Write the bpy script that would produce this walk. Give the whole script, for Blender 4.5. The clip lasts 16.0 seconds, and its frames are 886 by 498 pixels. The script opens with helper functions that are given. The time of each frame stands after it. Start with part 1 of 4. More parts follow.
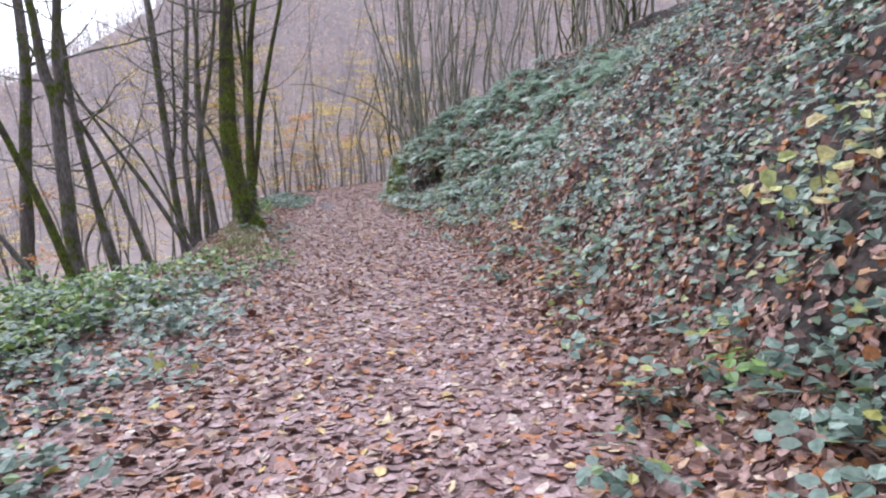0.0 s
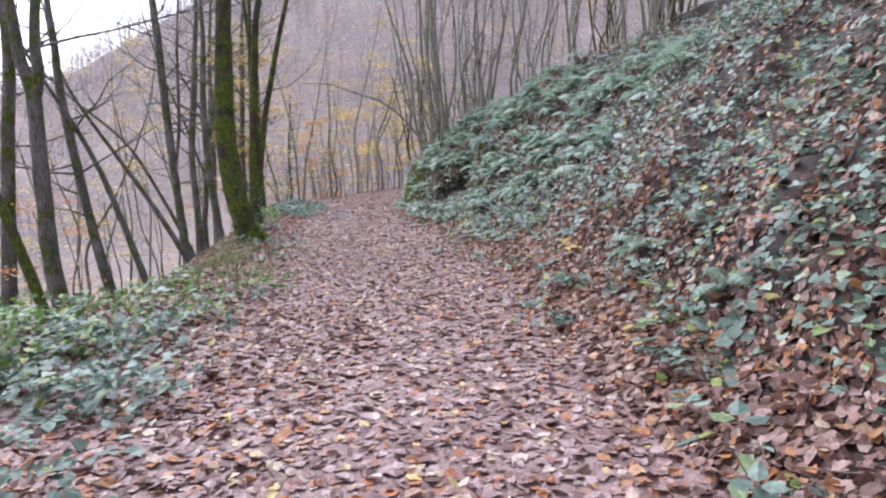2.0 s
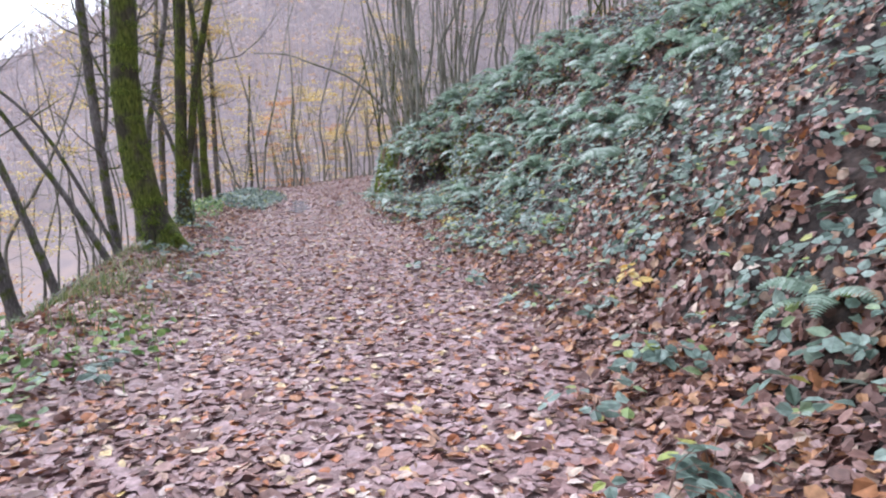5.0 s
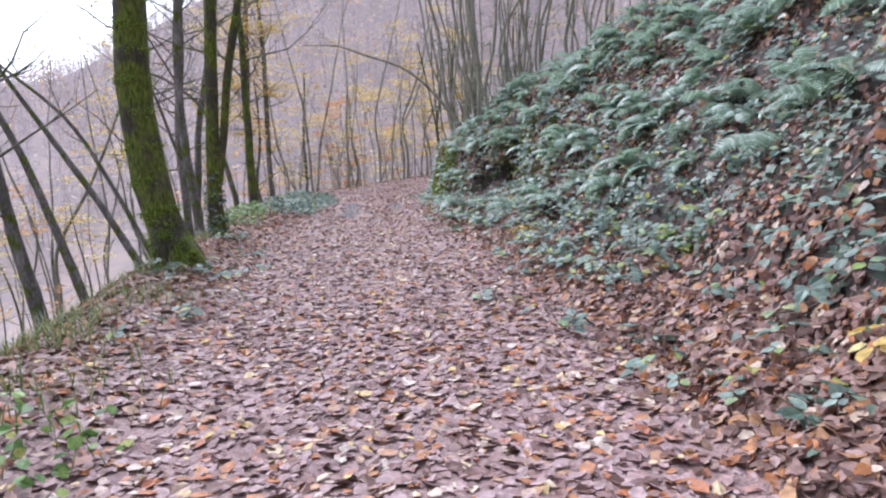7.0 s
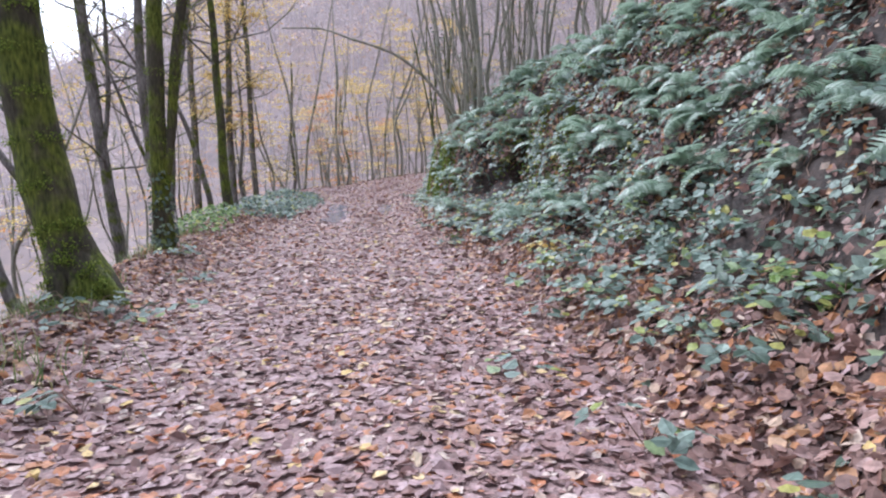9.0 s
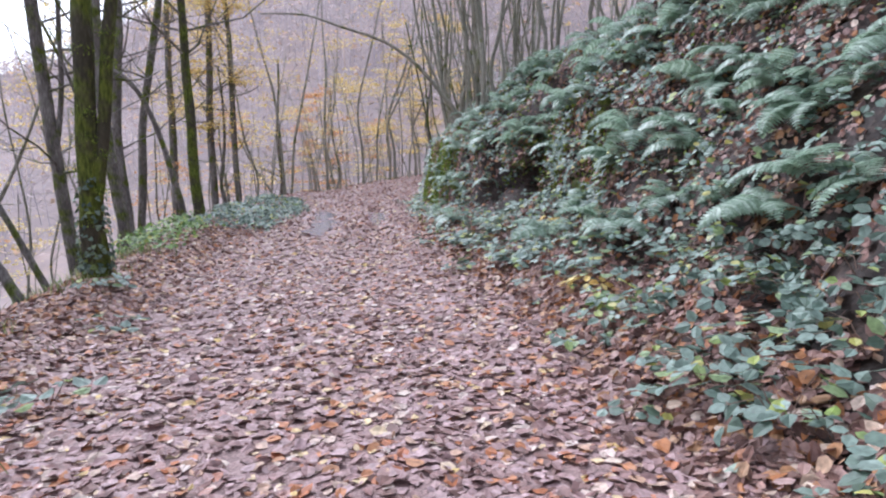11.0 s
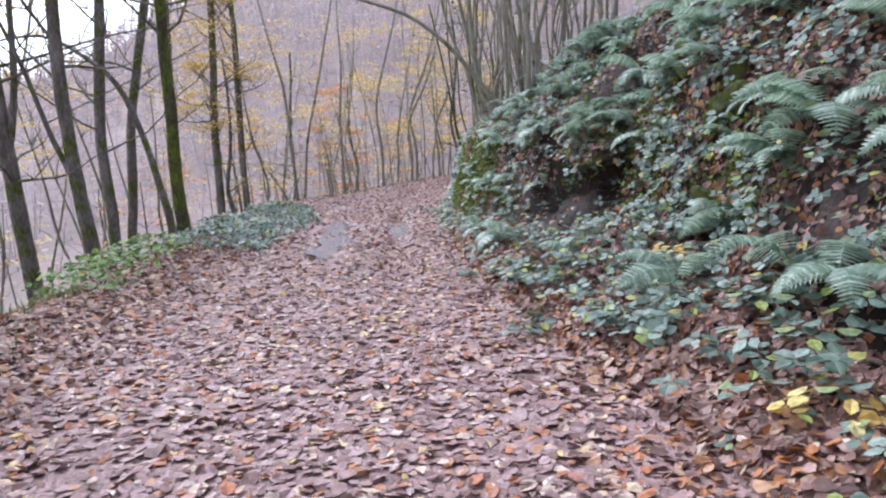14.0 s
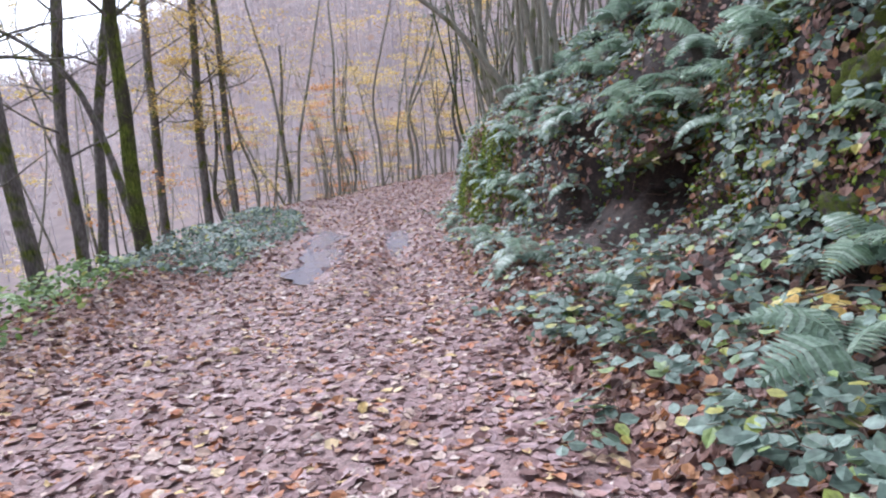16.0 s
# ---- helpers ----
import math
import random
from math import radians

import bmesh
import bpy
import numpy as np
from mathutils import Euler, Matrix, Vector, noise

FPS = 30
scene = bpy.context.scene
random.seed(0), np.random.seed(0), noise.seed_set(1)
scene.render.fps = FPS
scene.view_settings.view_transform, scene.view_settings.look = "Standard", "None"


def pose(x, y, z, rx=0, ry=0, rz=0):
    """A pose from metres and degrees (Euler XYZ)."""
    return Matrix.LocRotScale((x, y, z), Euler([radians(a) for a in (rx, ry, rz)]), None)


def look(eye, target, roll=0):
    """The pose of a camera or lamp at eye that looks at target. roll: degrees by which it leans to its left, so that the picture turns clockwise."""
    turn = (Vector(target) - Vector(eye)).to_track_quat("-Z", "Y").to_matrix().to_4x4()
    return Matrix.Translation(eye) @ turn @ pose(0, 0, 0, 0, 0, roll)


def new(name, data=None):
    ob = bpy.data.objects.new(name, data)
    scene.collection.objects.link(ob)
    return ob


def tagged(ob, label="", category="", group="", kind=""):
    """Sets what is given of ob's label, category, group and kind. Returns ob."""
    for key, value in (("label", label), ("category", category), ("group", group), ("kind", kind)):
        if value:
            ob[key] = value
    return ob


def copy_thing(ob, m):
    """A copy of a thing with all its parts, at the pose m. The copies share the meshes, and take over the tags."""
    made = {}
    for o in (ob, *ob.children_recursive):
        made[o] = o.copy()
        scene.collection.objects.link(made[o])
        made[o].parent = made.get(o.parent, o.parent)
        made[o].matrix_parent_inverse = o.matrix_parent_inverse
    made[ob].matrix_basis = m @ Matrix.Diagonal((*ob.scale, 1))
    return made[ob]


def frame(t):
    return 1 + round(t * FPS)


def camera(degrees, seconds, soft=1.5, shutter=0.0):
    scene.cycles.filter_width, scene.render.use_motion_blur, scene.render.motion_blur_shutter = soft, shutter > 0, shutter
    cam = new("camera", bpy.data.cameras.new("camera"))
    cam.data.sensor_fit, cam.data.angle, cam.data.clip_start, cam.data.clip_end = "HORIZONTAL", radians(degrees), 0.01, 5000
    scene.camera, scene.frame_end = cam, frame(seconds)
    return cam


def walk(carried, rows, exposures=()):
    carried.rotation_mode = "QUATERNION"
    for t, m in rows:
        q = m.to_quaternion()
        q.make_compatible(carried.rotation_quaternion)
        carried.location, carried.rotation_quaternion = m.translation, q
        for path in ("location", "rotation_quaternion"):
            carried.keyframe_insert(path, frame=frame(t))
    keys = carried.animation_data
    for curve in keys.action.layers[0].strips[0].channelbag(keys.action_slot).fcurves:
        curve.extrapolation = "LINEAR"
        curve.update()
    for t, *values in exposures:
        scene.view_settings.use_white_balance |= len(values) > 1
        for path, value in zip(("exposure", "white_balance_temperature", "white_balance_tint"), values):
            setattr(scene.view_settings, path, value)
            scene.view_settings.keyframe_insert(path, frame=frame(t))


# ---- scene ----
cam = camera(67.7, 16.0, soft=2.15)
METRES, EYE, TILT, LEAN, TURN = 17.4, 1.5, 0.0, 0.0, 0.0
ROWS = [
    (0.0, 0.0, 0.0, 0.0, -0.3, -7.77, 2.2),
    (0.5, -0.0052, 0.0323, -0.0022, 1.57, -8.23, -0.0),
    (1.0, -0.0101, 0.0612, -0.0016, 1.34, -8.47, 0.99),
    (1.5, -0.0095, 0.0959, -0.0023, 1.26, -6.82, 2.79),
    (2.0, -0.0119, 0.126, -0.0046, 1.22, -7.05, 1.74),
    (2.5, -0.01, 0.1586, -0.0056, 0.31, -6.44, 1.78),
    (3.0, -0.0104, 0.1873, -0.0053, 0.29, -7.31, 1.71),
    (3.5, -0.0183, 0.2217, -0.0062, -1.13, -7.71, 1.45),
    (6.0, -0.0243, 0.3824, -0.0099, -0.98, -8.42, 1.16),
    (6.5, -0.0273, 0.4129, -0.0116, 0.93, -7.45, 1.99),
    (7.0, -0.031, 0.4423, -0.011, 3.82, -8.11, 2.16),
    (7.5, -0.035, 0.4721, -0.0092, 3.19, -8.79, 2.45),
    (8.0, -0.0335, 0.5061, -0.0103, 3.44, -8.81, 2.45),
    (8.5, -0.0357, 0.5381, -0.012, 4.01, -8.04, 1.54),
    (9.0, -0.0413, 0.5692, -0.0104, 3.39, -8.45, 1.9),
    (11.5, -0.0616, 0.7244, -0.0098, 2.67, -8.17, 1.66),
    (12.0, -0.0639, 0.7583, -0.0105, 3.84, -7.57, 2.79),
    (12.5, -0.069, 0.7853, -0.012, 4.39, -7.36, 2.25),
    (13.0, -0.0769, 0.8127, -0.0103, 4.41, -7.56, 3.02),
    (13.5, -0.0794, 0.8412, -0.0101, 4.36, -7.71, 4.25),
    (14.0, -0.0856, 0.8705, -0.0116, 4.49, -8.28, 2.59),
    (14.5, -0.0897, 0.8972, -0.0112, 4.1, -8.71, 3.01),
    (15.0, -0.0899, 0.9297, -0.0097, 5.52, -8.45, 3.68),
    (15.5, -0.0961, 0.9584, -0.0095, 6.47, -8.93, 3.34),
    (16.0, -0.0968, 0.9902, -0.0098, 4.63, -8.68, 3.91),
]
walk(cam, [(t, pose(0, 0, EYE, TILT, LEAN, TURN) @ pose(METRES * x, METRES * y, METRES * z, 90 + pitch, roll, yaw)) for t, x, y, z, yaw, pitch, roll in ROWS],
     [(0.0, 0.87, 5650, 14), (6.0, 1.02, 5550, 15), (16.0, 1.0, 5550, 15)])

# ---- light ----
world = bpy.data.worlds.new("overcast_sky")
scene.world = world
world.use_nodes = True
wn, wl = world.node_tree.nodes, world.node_tree.links
sky = wn.new("ShaderNodeTexSky")
sky.sky_type = 'NISHITA'
sky.sun_disc = False
sky.sun_elevation = radians(48)
sky.sun_rotation = radians(-35)
sky.air_density, sky.dust_density = 1.0, 4.0
cloud = wn.new("ShaderNodeHueSaturation")
cloud.inputs["Saturation"].default_value = 0.22
wl.new(sky.outputs[0], cloud.inputs["Color"])
wl.new(cloud.outputs[0], wn["Background"].inputs[0])
wn["Background"].inputs[1].default_value = 0.15
sun = new("sun", bpy.data.lights.new("sun", 'SUN'))
sun.data.energy, sun.data.angle, sun.data.color = 0.9, radians(40), (1.0, 0.97, 0.93)
sun.matrix_basis = look((-20, 28, 38), (0, 0, 0))


# ---- materials ----
def ramp_of(nodes, stops):
    r = nodes.new("ShaderNodeValToRGB")
    while len(r.color_ramp.elements) < len(stops):
        r.color_ramp.elements.new(0.5)
    for e, (p, c) in zip(r.color_ramp.elements, stops):
        e.position, e.color = p, (*c, 1)
    return r


def leafy(name, stops, rough=0.5, spec=0.4, through_light=0.25, vein=30):
    """Leaf matter: the colour changes from leaf to leaf, with blotches inside each."""
    m = bpy.data.materials.new(name)
    m.use_nodes = True
    n, l = m.node_tree.nodes, m.node_tree.links
    b = n["Principled BSDF"]
    geo = n.new("ShaderNodeNewGeometry")
    r = ramp_of(n, stops)
    l.new(geo.outputs["Random Per Island"], r.inputs[0])
    tc = n.new("ShaderNodeTexCoord")
    nz = n.new("ShaderNodeTexNoise")
    nz.inputs["Scale"].default_value, nz.inputs["Detail"].default_value = vein, 4
    l.new(tc.outputs["Object"], nz.inputs["Vector"])
    mr = n.new("ShaderNodeMapRange")
    mr.inputs[1].default_value, mr.inputs[2].default_value = 0.3, 0.7
    mr.inputs[3].default_value, mr.inputs[4].default_value = 0.65, 1.25
    l.new(nz.outputs[0], mr.inputs[0])
    mx = n.new("ShaderNodeMix")
    mx.data_type, mx.blend_type = 'RGBA', 'MULTIPLY'
    mx.inputs[0].default_value = 1
    l.new(r.outputs[0], mx.inputs[6])
    l.new(mr.outputs[0], mx.inputs[7])
    l.new(mx.outputs[2], b.inputs["Base Color"])
    b.inputs["Roughness"].default_value = rough
    b.inputs["Specular IOR Level"].default_value = spec
    if through_light:
        tr = n.new("ShaderNodeBsdfTranslucent")
        l.new(mx.outputs[2], tr.inputs["Color"])
        ms = n.new("ShaderNodeMixShader")
        ms.inputs[0].default_value = through_light
        l.new(b.outputs[0], ms.inputs[1])
        l.new(tr.outputs[0], ms.inputs[2])
        l.new(ms.outputs[0], n["Material Output"].inputs[0])
    return m


def matter(name, stops, scale=4, fine=40, rough=0.8, bump=0.4, depth=0.02, stretch=(1, 1, 1), moss=None, moss_amount=0.5, spec=0.3):
    """Soil, bark, rock: two scales of noise, relief, and moss patches where asked."""
    m = bpy.data.materials.new(name)
    m.use_nodes = True
    n, l = m.node_tree.nodes, m.node_tree.links
    b = n["Principled BSDF"]
    tc, mp = n.new("ShaderNodeTexCoord"), n.new("ShaderNodeMapping")
    mp.inputs["Scale"].default_value = stretch
    l.new(tc.outputs["Object"], mp.inputs[0])
    big, small = n.new("ShaderNodeTexNoise"), n.new("ShaderNodeTexNoise")
    big.inputs["Scale"].default_value, big.inputs["Detail"].default_value = scale, 6
    small.inputs["Scale"].default_value, small.inputs["Detail"].default_value = fine, 6
    l.new(mp.outputs[0], big.inputs["Vector"])
    l.new(mp.outputs[0], small.inputs["Vector"])
    mean = n.new("ShaderNodeMix")
    mean.inputs[0].default_value = 0.5
    l.new(big.outputs[0], mean.inputs[2])
    l.new(small.outputs[0], mean.inputs[3])
    r = ramp_of(n, stops)
    l.new(mean.outputs[0], r.inputs[0])
    colour = r.outputs[0]
    if moss:
        patch = n.new("ShaderNodeTexNoise")
        patch.inputs["Scale"].default_value, patch.inputs["Detail"].default_value = 2.6, 8
        l.new(tc.outputs["Object"], patch.inputs["Vector"])
        mr = n.new("ShaderNodeMapRange")
        mr.inputs[1].default_value, mr.inputs[2].default_value = 0.62 - moss_amount * 0.4, 0.75 - moss_amount * 0.4
        l.new(patch.outputs[0], mr.inputs[0])
        mc = ramp_of(n, [(0.3, moss[0]), (0.7, moss[1])])
        l.new(small.outputs[0], mc.inputs[0])
        mx = n.new("ShaderNodeMix")
        mx.data_type = 'RGBA'
        l.new(mr.outputs[0], mx.inputs[0])
        l.new(colour, mx.inputs[6])
        l.new(mc.outputs[0], mx.inputs[7])
        colour = mx.outputs[2]
    l.new(colour, b.inputs["Base Color"])
    b.inputs["Roughness"].default_value = rough
    b.inputs["Specular IOR Level"].default_value = spec
    bp = n.new("ShaderNodeBump")
    bp.inputs["Strength"].default_value, bp.inputs["Distance"].default_value = bump, depth
    l.new(mean.outputs[0], bp.inputs["Height"])
    l.new(bp.outputs[0], b.inputs["Normal"])
    return m


GREEN_MOSS = ((0.03, 0.045, 0.009), (0.19, 0.22, 0.035))
SOIL = matter("leafy_soil", [(0.34, (0.012, 0.009, 0.007)), (0.5, (0.035, 0.023, 0.018)), (0.66, (0.09, 0.058, 0.045))], 3, 26, 0.75, 0.7, 0.04)
# leaf-brown hillside lightened in its own colour to stand for distance haze
HAZED_HILL = matter("haze_paled_leafy_hillside", [(0.3, (0.25, 0.205, 0.20)), (0.5, (0.345, 0.28, 0.265)), (0.7, (0.46, 0.34, 0.285))], 0.05, 0.5, 0.95, 0.3, 0.3)
TRACK = matter("trodden_wet_leaves", [(0.36, (0.13, 0.08, 0.072)), (0.5, (0.28, 0.18, 0.165)), (0.62, (0.39, 0.265, 0.25))], 9, 60, 0.6, 0.8, 0.03)
LITTER = leafy("fallen_leaves", [(0.0, (0.14, 0.07, 0.055)), (0.12, (0.24, 0.13, 0.11)), (0.3, (0.35, 0.215, 0.20)), (0.55, (0.42, 0.28, 0.27)), (0.70, (0.47, 0.33, 0.325)), (0.74, (0.44, 0.15, 0.06)),
                                 (0.83, (0.48, 0.23, 0.11)), (0.88, (0.52, 0.36, 0.27)), (0.95, (0.66, 0.54, 0.47)), (1.0, (0.68, 0.48, 0.16))], 0.58, 0.38, 0.1)
BROWN = leafy("brown_bank_leaves", [(0.0, (0.09, 0.045, 0.035)), (0.3, (0.25, 0.135, 0.105)), (0.6, (0.39, 0.24, 0.20)), (0.72, (0.42, 0.28, 0.25)), (0.76, (0.42, 0.16, 0.055)), (0.9, (0.47, 0.26, 0.13)), (1.0, (0.62, 0.50, 0.40))], 0.6, 0.35, 0.12)
IVY = leafy("ivy_leaf", [(0.0, (0.035, 0.058, 0.035)), (0.4, (0.11, 0.16, 0.105)), (0.8, (0.225, 0.285, 0.21)), (0.95, (0.19, 0.25, 0.06)), (1.0, (0.36, 0.33, 0.10))], 0.45, 0.45, 0.15)
BRAMBLE = leafy("bramble_leaf", [(0.0, (0.075, 0.115, 0.075)), (0.5, (0.18, 0.25, 0.20)), (0.86, (0.30, 0.38, 0.31)), (0.96, (0.24, 0.33, 0.07)), (1.0, (0.50, 0.44, 0.12))], 0.5, 0.4, 0.22)
NETTLE = leafy("herb_leaf", [(0.0, (0.07, 0.13, 0.035)), (0.5, (0.18, 0.29, 0.08)), (0.85, (0.29, 0.43, 0.12)), (1.0, (0.48, 0.46, 0.12))], 0.5, 0.4, 0.3)
FERN = leafy("fern_frond", [(0.0, (0.20, 0.29, 0.19)), (0.6, (0.35, 0.46, 0.35)), (1.0, (0.52, 0.62, 0.50))], 0.36, 0.55, 0.42)
MOSS = leafy("moss_tuft", [(0.0, (0.07, 0.11, 0.015)), (0.6, (0.20, 0.27, 0.04)), (1.0, (0.34, 0.40, 0.07))], 0.8, 0.2, 0.2)
GRASS = leafy("grass_blade", [(0.0, (0.10, 0.16, 0.04)), (0.6, (0.20, 0.26, 0.09)), (1.0, (0.42, 0.36, 0.18))], 0.5, 0.4, 0.3)
PALE = leafy("pale_yellow_leaf", [(0.0, (0.40, 0.46, 0.16)), (0.5, (0.62, 0.60, 0.25)), (1.0, (0.75, 0.62, 0.33))], 0.5, 0.4, 0.35)
YELLOW = leafy("autumn_yellow_leaf", [(0.0, (0.60, 0.38, 0.09)), (0.5, (0.78, 0.59, 0.18)), (1.0, (0.84, 0.72, 0.33))], 0.5, 0.3, 0.4)
ORANGE = leafy("autumn_orange_leaf", [(0.0, (0.50, 0.20, 0.06)), (0.6, (0.72, 0.36, 0.12)), (1.0, (0.80, 0.52, 0.22))], 0.5, 0.3, 0.4)
BARK = matter("grey_brown_bark", [(0.3, (0.06, 0.052, 0.047)), (0.5, (0.17, 0.148, 0.132)), (0.7, (0.37, 0.34, 0.31))], 5, 30, 0.85, 0.8, 0.03, (1, 1, 0.25), GREEN_MOSS, 0.3)
MOSSY = matter("mossy_bark", [(0.3, (0.035, 0.032, 0.02)), (0.55, (0.085, 0.075, 0.05)), (0.75, (0.17, 0.15, 0.11))], 6, 34, 0.9, 1.0, 0.04, (1, 1, 0.3), GREEN_MOSS, 0.5)
PALEBARK = matter("pale_hazel_bark", [(0.3, (0.15, 0.14, 0.105)), (0.55, (0.32, 0.30, 0.24)), (0.75, (0.48, 0.46, 0.39))], 4, 30, 0.8, 0.6, 0.02, (1, 1, 0.3), GREEN_MOSS, 0.12)
# far twigs and russet leaves: distance haze is mixed into these base colours
HAZED_TWIGS = leafy("haze_paled_twigs", [(0.0, (0.38, 0.34, 0.36)), (0.5, (0.49, 0.44, 0.455)), (0.85, (0.58, 0.51, 0.505)), (1.0, (0.60, 0.46, 0.36))], 0.9, 0.1, 0.4, 0.06)
HAZED_BEECH = leafy("haze_paled_beech_leaves", [(0.0, (0.50, 0.42, 0.42)), (0.6, (0.58, 0.48, 0.46)), (0.85, (0.64, 0.46, 0.35)), (1.0, (0.74, 0.50, 0.26))], 0.8, 0.1, 0.4, 0.05)
TURF = matter("earthy_turf", [(0.3, (0.03, 0.022, 0.016)), (0.6, (0.09, 0.06, 0.045)), (0.8, (0.18, 0.12, 0.09))], 6, 34, 0.95, 1.0, 0.05, (1, 1, 1), GREEN_MOSS, 0.3)
ROCK = matter("mossy_rock", [(0.3, (0.05, 0.04, 0.032)), (0.6, (0.13, 0.105, 0.085)), (0.8, (0.24, 0.20, 0.17))], 5, 30, 0.9, 0.9, 0.04, (1, 1, 1), GREEN_MOSS, 0.6)
STEM = matter("woody_stem", [(0.3, (0.14, 0.08, 0.055)), (0.7, (0.34, 0.24, 0.18))], 8, 60, 0.7, 0.3, 0.005)
WATER = bpy.data.materials.new("sky_tinted_puddle_water")
WATER.use_nodes = True
wb = WATER.node_tree.nodes["Principled BSDF"]
# silty grey, with the sky's bluish reflection put into the base colour
wb.inputs["Base Color"].default_value = (0.25, 0.24, 0.29, 1)
wb.inputs["Roughness"].default_value = 0.1
wb.inputs["Specular IOR Level"].default_value = 1.0
wz = WATER.node_tree.nodes.new("ShaderNodeTexNoise")
wz.inputs["Scale"].default_value = 9
wbp = WATER.node_tree.nodes.new("ShaderNodeBump")
wbp.inputs["Strength"].default_value, wbp.inputs["Distance"].default_value = 0.25, 0.02
WATER.node_tree.links.new(wz.outputs[0], wbp.inputs["Height"])
WATER.node_tree.links.new(wbp.outputs[0], wb.inputs["Normal"])

# ---- the lie of the land ----
YS = [-40, 0, 3, 6.5, 9, 12, 16, 18, 20, 22.5, 26, 32, 38, 46, 55, 65, 80, 110]
XR = [1.6, 1.2, 1.05, 0.75, 0.65, 0.45, -0.2, -0.5, -1.0, -1.6, -2.2, -3.1, -3.5, -2.9, -0.8, 4, 14, 40]      # foot of the bank
YL = [-40, 0, 7, 8.5, 11.4, 14.5, 16.7, 20.5, 25, 33, 38, 46, 55, 65, 80, 110]
XL = [-5.6, -5.3, -4.9, -4.1, -3.7, -4.5, -5.2, -6.0, -7.1, -8.4, -8.6, -7.4, -5.5, -1, 9, 34]                # brow of the drop


def swell(x, y, s, seed=0.0):
    return (np.sin(x * s + 1.3 * seed + 0.7 * np.sin(y * s * 0.83 + seed)) * np.cos(y * s * 1.13 + 2.1 * seed + 0.9 * np.sin(x * s * 0.71 + 1.7))
            + 0.5 * np.sin(x * s * 2.3 + y * s * 1.7 + seed) * np.cos(y * s * 2.9 - x * s * 1.1 + 3 * seed)) / 1.5


def foot(y):
    return np.interp(y, YS, XR)


def brow(y):
    return np.interp(y, YL, XL)


# where the gentle apron at the bank's foot ends
BANK_Y = [0, 13, 15, 19, 20.5, 22, 23.2, 24.6, 25.6, 29, 60]
BANK_G = [0.75, 0.85, 1.55, 1.5, 1.7, 1.9, 1.75, 1.35, 1.1, 0.6, 0.6]


def land(x, y):
    x, y = np.asarray(x, float), np.asarray(y, float)
    base = np.interp(y, [-40, 0, 17, 30, 40, 60, 110], [0.2, 0, -0.17, -0.31, -0.31, -0.1, 1.0])
    u = x - foot(y)
    u = u + (0.2 * swell(x * 0, y, 1.1, 2.0) + 0.11 * swell(x * 0, y, 3.1, 5.0)) * np.clip(u, 0, 1)
    v = brow(y) - x
    # bank
    g = np.interp(y, BANK_Y, BANK_G) + 0.95 * np.exp(-((y - 24.6) / 0.95) ** 4)
    wall = np.interp(y, [0, 19, 21, 22.5, 24.5, 26, 29, 40, 60], [0.1, 0.12, 0.55, 1.1, 1.15, 0.9, 1.3, 1.0, 0.8])
    steep = np.interp(y, [0, 20, 25, 30], [1.12, 1.12, 1.0, 0.85])
    up = np.clip(u, 0, None)
    rise = 0.4 * np.minimum(up, g) + wall * np.clip((up - g) / 0.35, 0, 1) + steep * np.clip(up - g, 0, 2.2) + np.interp(y, [0, 14, 22], [0.7, 0.68, 0.4]) * np.clip(up - g - 2.2, 0, 9) + 0.36 * np.clip(up - g - 11.2, 0, 90)
    rise = rise + np.clip(up, 0, 1.5) * (0.11 * swell(x, y, 1.9, 1) + 0.09 * swell(x, y, 4.3, 4) + 0.045 * swell(x, y, 9.0, 6))
    # drop
    dn = np.clip(v, 0, None)
    fall = -(0.55 * np.minimum(dn, 10) + 0.3 * np.clip(dn - 10, 0, 28)) * (1 - np.exp(-dn * 1.3))
    fall = fall + np.clip(dn, 0, 1) * 0.12 * swell(x, y, 1.3, 3)
    berm = 0.16 * np.exp(-((v + 0.3) / 0.7) ** 2) * (y < 40)
    rut = -0.085 * (np.exp(-((u + 0.95) / 0.28) ** 2) + np.exp(-((u + 2.4) / 0.4) ** 2)) * np.clip((y - 22.5) / 3, 0.1, 1)
    z = base + rise + fall + berm + rut + 0.02 * swell(x, y, 1.7, 5) + 0.012 * swell(x, y, 5.1, 7)
    # far hills
    r, az = np.hypot(x, y), np.degrees(np.arctan2(-x, y))
    top = 240 * np.tan(np.radians(np.interp(az, [-180, -90, -20, 0, 10, 20, 24, 27, 30, 34, 60, 180], [5, 12, 17, 18, 17, 13.5, 11.6, 9.6, 7.6, 6.0, 5.6, 6])))
    hill = -13 + (top + 13) * np.clip((r - 58) / 182, 0, 1) + 2.5 * swell(x, y, 0.045, 2)
    z = np.where(r > 58, np.maximum(z, hill), z)
    return np.where(r > 300, z + (-20 - z) * np.clip((r - 300) / 1500, 0, 1), z)


def slope_normal(x, y, e=0.12):
    dx = (land(x + e, y) - land(x - e, y)) / (2 * e)
    dy = (land(x, y + e) - land(x, y - e)) / (2 * e)
    n = np.stack([-dx, -dy, np.ones_like(dx)], 1)
    return n / np.linalg.norm(n, axis=1, keepdims=True)


def height(x, y):
    return float(land(np.array([x]), np.array([y]))[0])


